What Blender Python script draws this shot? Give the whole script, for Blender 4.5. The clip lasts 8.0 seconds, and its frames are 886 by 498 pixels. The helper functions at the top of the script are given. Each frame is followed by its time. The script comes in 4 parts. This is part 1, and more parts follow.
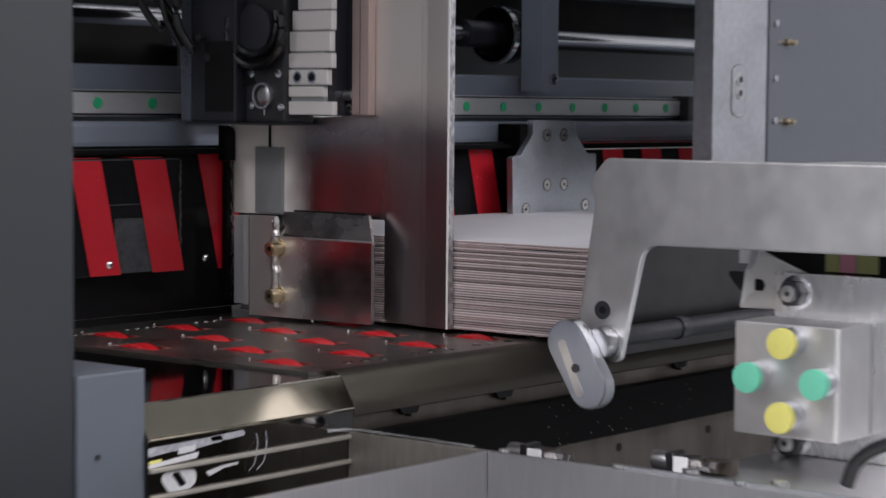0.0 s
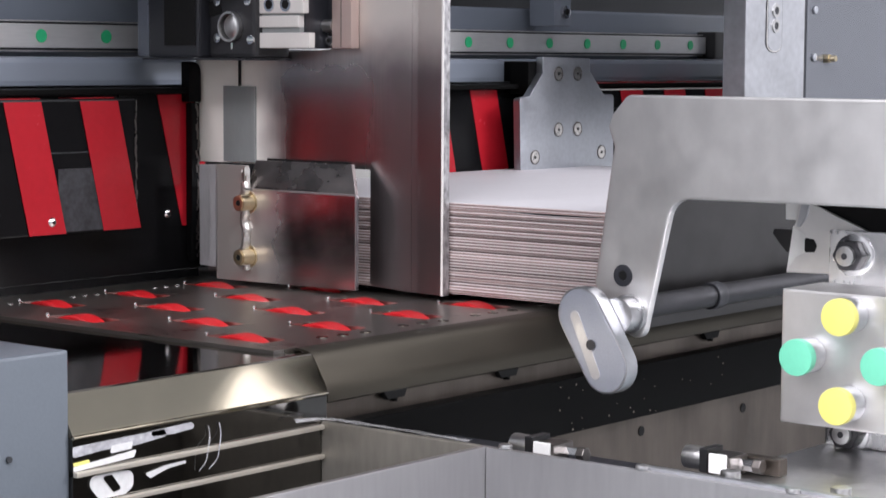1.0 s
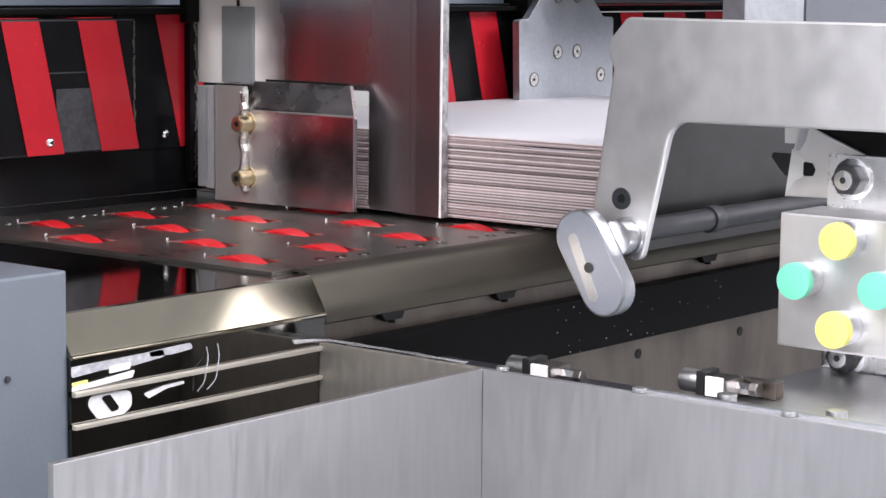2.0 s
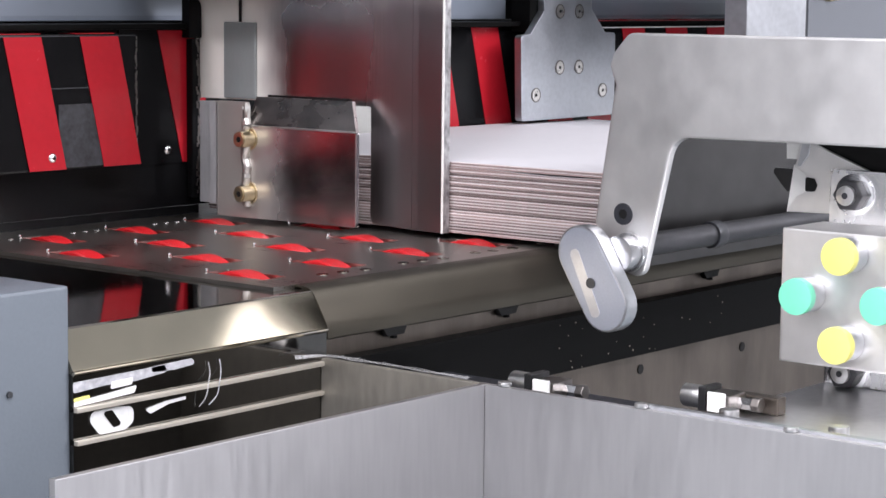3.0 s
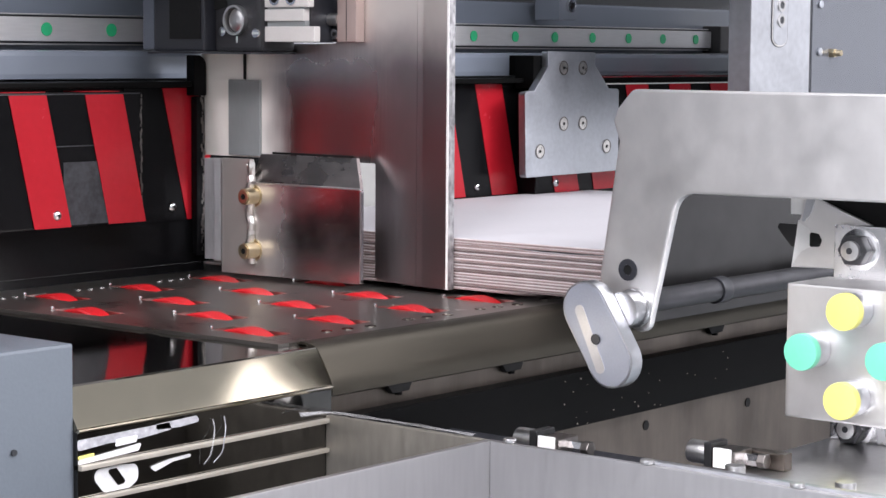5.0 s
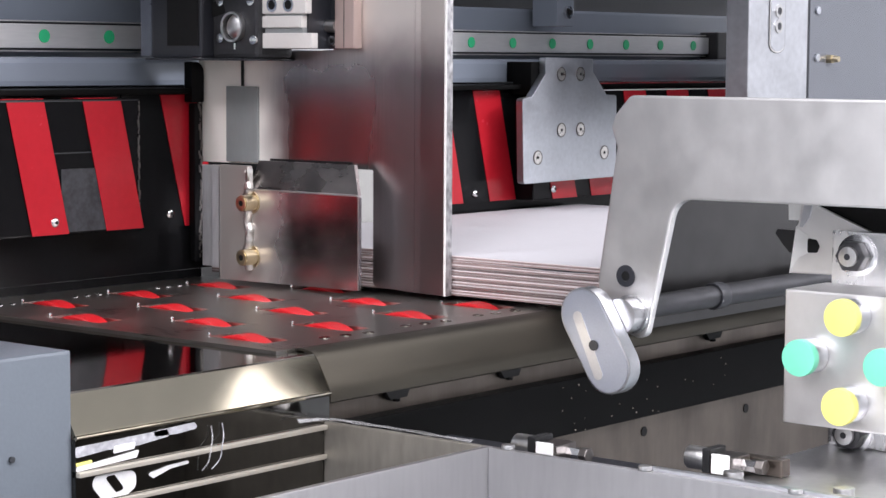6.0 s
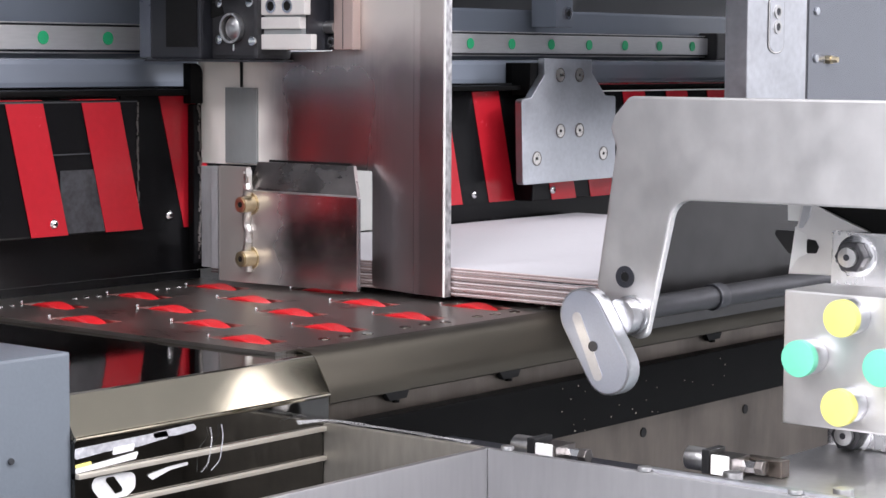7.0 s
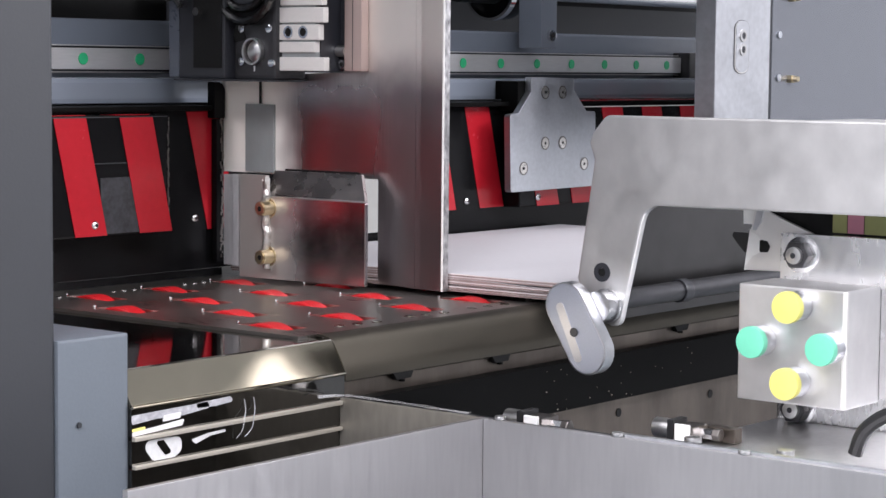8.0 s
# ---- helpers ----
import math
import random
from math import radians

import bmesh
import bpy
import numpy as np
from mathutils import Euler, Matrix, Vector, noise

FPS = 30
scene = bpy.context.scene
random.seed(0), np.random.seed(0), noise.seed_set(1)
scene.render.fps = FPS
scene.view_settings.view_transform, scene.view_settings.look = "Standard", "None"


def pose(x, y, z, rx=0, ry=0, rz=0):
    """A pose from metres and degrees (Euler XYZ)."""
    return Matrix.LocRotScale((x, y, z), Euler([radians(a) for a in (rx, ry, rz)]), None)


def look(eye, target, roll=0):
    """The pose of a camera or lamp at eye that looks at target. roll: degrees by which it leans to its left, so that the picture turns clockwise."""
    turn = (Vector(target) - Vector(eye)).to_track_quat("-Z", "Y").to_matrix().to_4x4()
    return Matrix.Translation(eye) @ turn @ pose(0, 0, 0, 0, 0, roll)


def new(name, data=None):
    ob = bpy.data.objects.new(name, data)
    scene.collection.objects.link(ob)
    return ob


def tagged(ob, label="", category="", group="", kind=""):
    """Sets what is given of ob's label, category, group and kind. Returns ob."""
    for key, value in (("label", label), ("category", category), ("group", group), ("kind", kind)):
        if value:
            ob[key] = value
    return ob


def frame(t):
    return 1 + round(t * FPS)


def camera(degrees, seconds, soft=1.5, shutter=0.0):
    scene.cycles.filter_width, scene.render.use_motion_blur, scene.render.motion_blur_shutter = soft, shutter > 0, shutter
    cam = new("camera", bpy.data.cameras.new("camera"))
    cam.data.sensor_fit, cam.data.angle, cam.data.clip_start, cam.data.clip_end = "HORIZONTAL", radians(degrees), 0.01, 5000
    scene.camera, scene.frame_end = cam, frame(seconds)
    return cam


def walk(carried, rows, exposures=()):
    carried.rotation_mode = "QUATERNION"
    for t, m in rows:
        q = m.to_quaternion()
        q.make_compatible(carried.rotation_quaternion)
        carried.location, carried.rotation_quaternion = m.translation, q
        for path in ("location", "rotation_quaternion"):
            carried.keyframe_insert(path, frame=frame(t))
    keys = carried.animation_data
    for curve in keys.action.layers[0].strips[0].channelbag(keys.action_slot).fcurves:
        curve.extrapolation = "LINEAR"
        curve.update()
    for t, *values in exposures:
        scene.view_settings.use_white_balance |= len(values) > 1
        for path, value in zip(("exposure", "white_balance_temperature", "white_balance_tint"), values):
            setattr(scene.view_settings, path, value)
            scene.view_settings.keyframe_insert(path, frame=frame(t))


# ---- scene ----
cam = camera(24.0, 8.0, soft=1.5, shutter=0.4)
PATH = [
    (0.00, look((-1.2461, -0.9939, 1.0734), (-0.1578, -0.1182, 0.9786), 0.497)),
    (0.10, look((-1.1676, -0.9399, 1.0682), (-0.0842, -0.0586, 0.9713), 0.403)),
    (0.20, look((-1.1141, -0.9011, 1.0648), (-0.0325, -0.0178, 0.9656), 0.299)),
    (0.30, look((-1.0719, -0.8713, 1.0615), (0.0076, 0.0143, 0.9590), 0.132)),
    (0.50, look((-1.0714, -0.8708, 1.0615), (0.0079, 0.0141, 0.9513), 0.219)),
    (1.00, look((-1.0680, -0.8681, 1.0612), (0.0120, 0.0135, 0.9330), 0.318)),
    (1.50, look((-1.0680, -0.8681, 1.0612), (0.0092, 0.0097, 0.8898), 0.552)),
    (1.70, look((-1.0680, -0.8681, 1.0612), (0.0085, 0.0087, 0.8808), 0.587)),
    (3.00, look((-1.0680, -0.8681, 1.0612), (0.0087, 0.0106, 0.8913), 0.592)),
    (3.50, look((-1.0680, -0.8681, 1.0612), (0.0081, 0.0137, 0.9041), 0.513)),
    (4.00, look((-1.0680, -0.8681, 1.0612), (0.0081, 0.0154, 0.9140), 0.496)),
    (4.50, look((-1.0680, -0.8681, 1.0612), (0.0086, 0.0163, 0.9233), 0.466)),
    (6.00, look((-1.0680, -0.8681, 1.0612), (0.0109, 0.0150, 0.9332), 0.336)),
    (6.50, look((-1.0680, -0.8681, 1.0612), (0.0110, 0.0150, 0.9342), 0.323)),
    (7.00, look((-1.0677, -0.8679, 1.0612), (0.0115, 0.0148, 0.9339), 0.271)),
    (7.20, look((-1.1062, -0.8964, 1.0644), (-0.0254, -0.0155, 0.9387), 0.294)),
    (7.30, look((-1.1548, -0.9306, 1.0672), (-0.0712, -0.0526, 0.9442), 0.469)),
    (7.40, look((-1.1830, -0.9501, 1.0691), (-0.0978, -0.0740, 0.9474), 0.500)),
    (7.50, look((-1.2069, -0.9665, 1.0707), (-0.1202, -0.0921, 0.9496), 0.445)),
    (8.00, look((-1.2104, -0.9688, 1.0709), (-0.1232, -0.0953, 0.9490), 0.519)),
]
EXPOSURES = [(0.0, -1.14), (0.2, -1.0), (0.5, -0.90), (1.0, -0.18), (1.5, 0.06), (7.4, 0.12), (8.0, -0.07)]
walk(cam, PATH, exposures=EXPOSURES)
T = 0.9          # height of the feed table

# ---- light ----
world = bpy.data.worlds.new("hall")
scene.world = world
world.use_nodes = True
world.node_tree.nodes["Background"].inputs[0].default_value = (0.75, 0.82, 0.92, 1)
world.node_tree.nodes["Background"].inputs[1].default_value = 0.25


def area_lamp(name, eye, target, sx, sy, watts, colour=(1, 1, 1)):
    d = bpy.data.lights.new(name, "AREA")
    d.shape, d.size, d.size_y, d.energy, d.color = "RECTANGLE", sx, sy, watts, colour
    ob = new(name, d)
    ob.matrix_world = look(eye, target)
    return ob


# unseen lamps under the ceiling, placed and weighted to balance the brightness
for lx, ly, watts in ((-3.6, -3.4, 95), (-3.6, 0.8, 185), (0.4, -3.6, 122), (1.9, -1.45, 55), (2.7, -4.7, 130)):
    area_lamp("hall_fill", (lx, ly, 4.1), (lx, ly, 0.0), 2.6, 1.2, watts, (0.985, 0.955, 1.02))
# added tilted fills: back faces from the right, stack from the left
area_lamp("hall_fill", (2.2, -3.6, 2.9), (0.4, 0.1, 1.0), 1.2, 0.8, 135, (0.97, 0.955, 1.02))
area_lamp("hall_fill", (-3.6, -1.55, 3.0), (0.0, 0.0, 0.95), 1.2, 0.8, 90, (0.985, 0.955, 1.02))
# added fill aimed at the machine from above the camera's side
area_lamp("machine_fill", (-1.5, -1.5, 3.1), (-0.2, -0.1, 0.9), 1.5, 0.9, 50, (0.97, 0.955, 1.02))


# ---- materials ----
def material(name, colour, rough=0.5, metal=0.0, vary=0.15, scale=30.0, stretch=(1, 1, 1), bump=0.02,
             fine=400.0, coat=0.0, spots=0.0, per_object=0.0, rough_vary=0.1, spec=0.5):
    m = bpy.data.materials.new(name)
    m.use_nodes = True
    nt = m.node_tree
    n, l = nt.nodes, nt.links
    b = n["Principled BSDF"]
    co = n.new("ShaderNodeTexCoord")
    mp = n.new("ShaderNodeMapping")
    mp.inputs["Scale"].default_value = stretch
    l.new(co.outputs["Object"], mp.inputs["Vector"])
    big = n.new("ShaderNodeTexNoise")
    big.inputs["Scale"].default_value, big.inputs["Detail"].default_value = scale, 5
    small = n.new("ShaderNodeTexNoise")
    small.inputs["Scale"].default_value, small.inputs["Detail"].default_value = fine, 3
    l.new(co.outputs["Object"], big.inputs["Vector"])
    l.new(mp.outputs["Vector"], small.inputs["Vector"])
    add = n.new("ShaderNodeMath")
    add.operation = "ADD"
    l.new(big.outputs["Fac"], add.inputs[0])
    l.new(small.outputs["Fac"], add.inputs[1])
    mr = n.new("ShaderNodeMapRange")
    mr.inputs["From Min"].default_value, mr.inputs["From Max"].default_value = 0.6, 1.4
    mr.inputs["To Min"].default_value, mr.inputs["To Max"].default_value = 1 - vary, 1 + vary
    mr.clamp = False
    l.new(add.outputs[0], mr.inputs["Value"])
    value = mr.outputs["Result"]
    if per_object:
        info = n.new("ShaderNodeObjectInfo")
        r2 = n.new("ShaderNodeMapRange")
        r2.inputs["To Min"].default_value, r2.inputs["To Max"].default_value = 1 - per_object, 1 + per_object
        l.new(info.outputs["Random"], r2.inputs["Value"])
        mu = n.new("ShaderNodeMath")
        mu.operation = "MULTIPLY"
        l.new(value, mu.inputs[0])
        l.new(r2.outputs["Result"], mu.inputs[1])
        value = mu.outputs[0]
    mix = n.new("ShaderNodeVectorMath")
    mix.operation = "SCALE"
    mix.inputs[0].default_value = colour
    l.new(value, mix.inputs["Scale"])
    l.new(mix.outputs["Vector"], b.inputs["Base Color"])
    rr = n.new("ShaderNodeMapRange")
    rr.inputs["From Min"].default_value, rr.inputs["From Max"].default_value = 0.6, 1.4
    rr.inputs["To Min"].default_value = max(0.02, rough * (1 - rough_vary * 2))
    rr.inputs["To Max"].default_value = min(1.0, rough * (1 + rough_vary * 2))
    rr.clamp = False
    l.new(add.outputs[0], rr.inputs["Value"])
    l.new(rr.outputs["Result"], b.inputs["Roughness"])
    b.inputs["Metallic"].default_value = metal
    b.inputs["Coat Weight"].default_value = coat
    b.inputs["Specular IOR Level"].default_value = spec
    if bump:
        bp = n.new("ShaderNodeBump")
        bp.inputs["Strength"].default_value = min(1.0, bump * 10)
        bp.inputs["Distance"].default_value = 0.0006
        l.new(small.outputs["Fac"], bp.inputs["Height"])
        l.new(bp.outputs["Normal"], b.inputs["Normal"])
    return m



def streaked(name, colour, tint, rough, streak=0.30):
    """A rolled metal sheet with upright brush marks, broad smears and blotches of another tint."""
    m = material(name, colour, rough, 1.0, 0.10, 16, (1, 1, 1), 0.0, 60)
    nt = m.node_tree
    n, l = nt.nodes, nt.links
    b = n["Principled BSDF"]
    co = n.new("ShaderNodeTexCoord")

    def noise(scale, stretch, detail):
        mp = n.new("ShaderNodeMapping")
        mp.inputs["Scale"].default_value = stretch
        no = n.new("ShaderNodeTexNoise")
        no.inputs["Scale"].default_value, no.inputs["Detail"].default_value = scale, detail
        l.new(co.outputs["Object"], mp.inputs["Vector"])
        l.new(mp.outputs["Vector"], no.inputs["Vector"])
        return no.outputs["Fac"]

    def ranged(value, a, c, lo, hi):
        mr = n.new("ShaderNodeMapRange")
        for key, v in (("From Min", a), ("From Max", c), ("To Min", lo), ("To Max", hi)):
            mr.inputs[key].default_value = v
        l.new(value, mr.inputs["Value"])
        return mr.outputs["Result"]

    def times(a, c):
        mu = n.new("ShaderNodeMath")
        mu.operation = "MULTIPLY"
        l.new(a, mu.inputs[0])
        l.new(c, mu.inputs[1])
        return mu.outputs[0]
    fine, broad, blot = noise(520, (1, 1, 0.045), 4), noise(70, (1, 1, 0.10), 3), noise(26, (1, 1, 0.5), 4)
    mx = n.new("ShaderNodeMix")
    mx.data_type = "RGBA"
    mx.inputs[6].default_value, mx.inputs[7].default_value = (*colour, 1), (*tint, 1)
    l.new(ranged(blot, 0.38, 0.66, 0.0, 1.0), mx.inputs[0])
    sc = n.new("ShaderNodeVectorMath")
    sc.operation = "SCALE"
    l.new(mx.outputs[2], sc.inputs[0])
    l.new(times(ranged(fine, 0.3, 0.7, 1 - streak, 1 + streak), ranged(broad, 0.3, 0.7, 1 - streak * 0.6, 1 + streak * 0.6)), sc.inputs["Scale"])
    l.new(sc.outputs["Vector"], b.inputs["Base Color"])
    l.new(times(ranged(fine, 0.3, 0.7, rough * 0.96, rough * 1.04), ranged(blot, 0.3, 0.7, 0.92, 1.1)), b.inputs["Roughness"])
    return m


STEEL = material("brushed_steel", (0.56, 0.555, 0.55), 0.34, 1.0, 0.12, 18, (1, 1, 0.06), 0.012, 900)
PLATE_STEEL = streaked("vertical_brushed_steel", (0.46, 0.435, 0.43), (0.36, 0.32, 0.33), 0.24, 0.09)
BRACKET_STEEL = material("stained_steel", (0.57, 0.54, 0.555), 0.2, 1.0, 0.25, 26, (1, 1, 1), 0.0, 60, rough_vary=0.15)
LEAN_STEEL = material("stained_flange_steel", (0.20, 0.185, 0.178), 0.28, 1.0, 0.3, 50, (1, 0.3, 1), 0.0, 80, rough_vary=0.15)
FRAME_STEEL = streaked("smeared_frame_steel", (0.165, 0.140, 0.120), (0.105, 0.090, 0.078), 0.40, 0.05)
FLANGE_STEEL = material("dull_flange_steel", (0.18, 0.165, 0.155), 0.34, 1.0, 0.3, 30, (1, 1, 1), 0.002, 200)
ROD_STEEL = material("satin_rod_steel", (0.075, 0.075, 0.08), 0.4, 1.0, 0.2, 30, (1, 1, 1), 0.003, 200)
RAIL_STEEL = material("ground_rail_steel", (0.70, 0.695, 0.695), 0.42, 0.55, 0.08, 30, (0.1, 1, 1), 0.004, 600)
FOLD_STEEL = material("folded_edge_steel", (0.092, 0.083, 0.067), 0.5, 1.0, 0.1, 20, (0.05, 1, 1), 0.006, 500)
TABLE_STEEL = material("table_steel", (0.38, 0.36, 0.33), 0.31, 1.0, 0.12, 20, (1, 0.05, 1), 0.012, 800)
DEEP_MIRROR = material("smoked_polished_steel", (0.14, 0.135, 0.128), 0.06, 1.0, 0.1, 12, (1, 1, 1), 0.002, 200)
BEVEL = material("satin_gold_steel", (0.36, 0.325, 0.255), 0.11, 1.0, 0.05, 12, (1, 1, 1), 0.0, 60)
EDGE = material("speckled_cut_edge", (0.36, 0.355, 0.36), 0.45, 0.8, 0.7, 160, (1, 1, 0.5), 0.03, 420)
MIRROR = material("polished_steel", (0.54, 0.485, 0.38), 0.07, 1.0, 0.04, 12, (1, 1, 1), 0.002, 200)
DARK_MIRROR = material("dark_polished_steel", (0.30, 0.28, 0.25), 0.06, 1.0, 0.06, 12, (1, 1, 1), 0.002, 200)
ALU = material("milled_aluminium", (0.53, 0.54, 0.565), 0.37, 1.0, 0.16, 22, (1, 1, 1), 0.0, 140)
WELD = material("weld_metal", (0.62, 0.60, 0.57), 0.36, 1.0, 0.2, 300, (1, 1, 1), 0.02, 900)
PLATE_SCREW = material("bright_screw_steel", (0.68, 0.66, 0.63), 0.3, 1.0, 0.2, 200, (1, 1, 1), 0.0, 300)
HEXALU = material("blued_aluminium", (0.51, 0.53, 0.565), 0.4, 1.0, 0.12, 30, (1, 1, 1), 0.002, 300)
DIMGREY = material("dim_grey_paint", (0.055, 0.057, 0.062), 0.5, 0.0, 0.1, 10, (1, 1, 1), 0.004, 300)
OLIVE = material("olive_label", (0.30, 0.31, 0.12), 0.5, 0.0, 0.05, 60, (1, 1, 1), 0.0, 300)
PINK = material("pink_label", (0.50, 0.20, 0.27), 0.5, 0.0, 0.05, 60, (1, 1, 1), 0.0, 300)
PALE = material("pale_grey_paint", (0.33, 0.33, 0.315), 0.5, 0.0, 0.05, 30, (1, 1, 1), 0.004, 300)
TABGREY = material("smooth_grey", (0.25, 0.265, 0.265), 0.5, 0.2, 0.08, 40, (1, 1, 0.3), 0.004, 300)
PALE_ALU = material("pale_anodised_aluminium", (0.62, 0.60, 0.575), 0.55, 0.15, 0.05, 40, (1, 1, 1), 0.005, 600)
FLANGE_GREY = material("satin_flange_grey", (0.60, 0.60, 0.62), 0.42, 0.6, 0.12, 40, (1, 1, 0.2), 0.004, 400)
BRIGHT = material("satin_aluminium", (0.78, 0.765, 0.74), 0.5, 0.35, 0.05, 40, (1, 1, 1), 0.005, 600)
CAST = material("brushed_arm_steel", (0.73, 0.72, 0.71), 0.44, 1.0, 0.11, 15, (1, 1, 0.8), 0.0, 70, rough_vary=0.06)
SHEET = material("bright_brushed_sheet", (0.56, 0.55, 0.555), 0.40, 1.0, 0.07, 6, (1, 1, 0.12), 0.004, 300)
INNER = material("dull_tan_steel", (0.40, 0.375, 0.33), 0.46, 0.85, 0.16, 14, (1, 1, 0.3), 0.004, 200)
BACK_STEEL = material("polished_bracket_steel", (0.80, 0.80, 0.81), 0.26, 1.0, 0.12, 30, (1, 1, 0.3), 0.002, 200)
SHELF_STEEL = material("glossy_shelf_steel", (0.66, 0.66, 0.665), 0.33, 1.0, 0.12, 14, (1, 1, 1), 0.003, 200)
# blotchy tone of a reflection in the glossy black cover
COVER_REFLECTION = material("blotchy_reflection_black", (0.022, 0.023, 0.027), 0.38, 0.0, 0.9, 70, (1, 1, 1), 0.004, 300)
CHROME = material("chromed_steel", (0.75, 0.75, 0.76), 0.12, 1.0, 0.04, 40, (1, 1, 1), 0.0, 300)
ZINC = material("yellow_zinc", (0.56, 0.475, 0.32), 0.34, 1.0, 0.1, 90, (1, 1, 1), 0.0, 300)
BLUEGREY = material("blue_grey_paint", (0.21, 0.238, 0.286), 0.26, 0.0, 0.025, 3, (1, 1, 1), 0.0, 60, coat=0.15, rough_vary=0.02)
BOXGREY = material("light_blue_grey_paint", (0.105, 0.122, 0.142), 0.5, 0.0, 0.08, 14, (1, 1, 1), 0.01, 500)
COLUMN = material("dark_grey_paint", (0.023, 0.025, 0.029), 0.5, 0.0, 0.08, 10, (1, 1, 1), 0.01, 500)
SLATE = material("slate_blue_paint", (0.085, 0.095, 0.118), 0.3, 0.0, 0.1, 20, (1, 1, 1), 0.003, 200)
BEARING = material("dark_cast_bearing", (0.032, 0.032, 0.035), 0.42, 0.3, 0.25, 60, (1, 1, 1), 0.01, 300)
CHARCOAL = material("charcoal_anodised", (0.019, 0.020, 0.025), 0.36, 0.0, 0.12, 30, (1, 1, 1), 0.006, 500)
BLACK = material("black_gloss_paint", (0.005, 0.005, 0.0055), 0.2, 0.0, 0.15, 20, (1, 1, 1), 0.002, 300, spec=0.10)
BEAM_BLACK = material("beam_black", (0.004, 0.004, 0.004), 0.45, 0.0, 0.2, 25, (1, 1, 1), 0.006, 500, spec=0.04)
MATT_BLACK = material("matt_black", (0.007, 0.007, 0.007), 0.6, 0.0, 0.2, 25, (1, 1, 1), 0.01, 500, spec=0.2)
HOSE = material("glossy_black_hose", (0.008, 0.008, 0.008), 0.15, 0.0, 0.1, 30, (1, 1, 1), 0.0, 300)
RUBBER = material("black_rubber", (0.014, 0.014, 0.015), 0.4, 0.0, 0.1, 30, (1, 1, 1), 0.01, 500)
TAPE = material("red_tape", (0.345, 0.010, 0.018), 0.24, 0.0, 0.08, 18, (1, 1, 1), 0.003, 200, spec=0.3)
WHEEL = material("red_rubber", (0.41, 0.009, 0.013), 0.42, 0.0, 0.08, 40, (1, 1, 1), 0.01, 700)
GREEN = material("green_plastic", (0.035, 0.52, 0.22), 0.4, 0.0, 0.05, 60, (1, 1, 1), 0.0, 400)
MINT = material("mint_plastic", (0.17, 0.62, 0.42), 0.45, 0.0, 0.04, 60, (1, 1, 1), 0.0, 400)
YELLOW = material("yellow_plastic", (0.76, 0.71, 0.19), 0.45, 0.0, 0.04, 60, (1, 1, 1), 0.0, 400)
PAPER = material("white_coated_board", (0.48, 0.47, 0.49), 0.6, 0.0, 0.02, 15, (1, 1, 1), 0.004, 300)
LINER = material("board_liner", (0.52, 0.46, 0.46), 0.8, 0.0, 0.12, 40, (1, 1, 1), 0.006, 300, per_object=0.2)
KRAFT = material("board_edge", (0.205, 0.155, 0.148), 0.85, 0.0, 0.25, 60, (1, 1, 30), 0.02, 300, per_object=0.5)
BOARD_DUST = material("board_dust", (0.30, 0.26, 0.22), 0.9, 0.0, 0.3, 200, (1, 1, 1), 0.0, 300)
# white and hazy tones for the reflections drawn on the tray panels
REFLECTION = material("painted_reflection_white", (0.58, 0.58, 0.58), 0.35, 0.0, 0.12, 60, (1, 1, 1), 0.004, 300)
HAZE = material("hazy_reflection", (0.34, 0.34, 0.36), 0.25, 0.0, 0.4, 90, (1, 1, 1), 0.01, 300)
CLEAR = material("clear_plastic_film", (0.75, 0.75, 0.76), 0.12, 0.0, 0.05, 60, (1, 1, 1), 0.02, 200, coat=0.5)
CLEAR.node_tree.nodes["Principled BSDF"].inputs["Alpha"].default_value = 0.2
STRIP = material("satin_edge_steel", (0.52, 0.485, 0.42), 0.4, 0.6, 0.08, 30, (0.1, 1, 1), 0.004, 300)
WHITE = material("white_plastic", (0.8, 0.8, 0.78), 0.5, 0.0, 0.04, 40, (1, 1, 1), 0.0, 300)
WALL = material("hall_wall_paint", (0.78, 0.785, 0.79), 0.8, 0.0, 0.05, 2, (1, 1, 1), 0.01, 60)
FLOOR = material("hall_floor_paint", (0.20, 0.22, 0.23), 0.4, 0.0, 0.12, 3, (1, 1, 1), 0.01, 80)


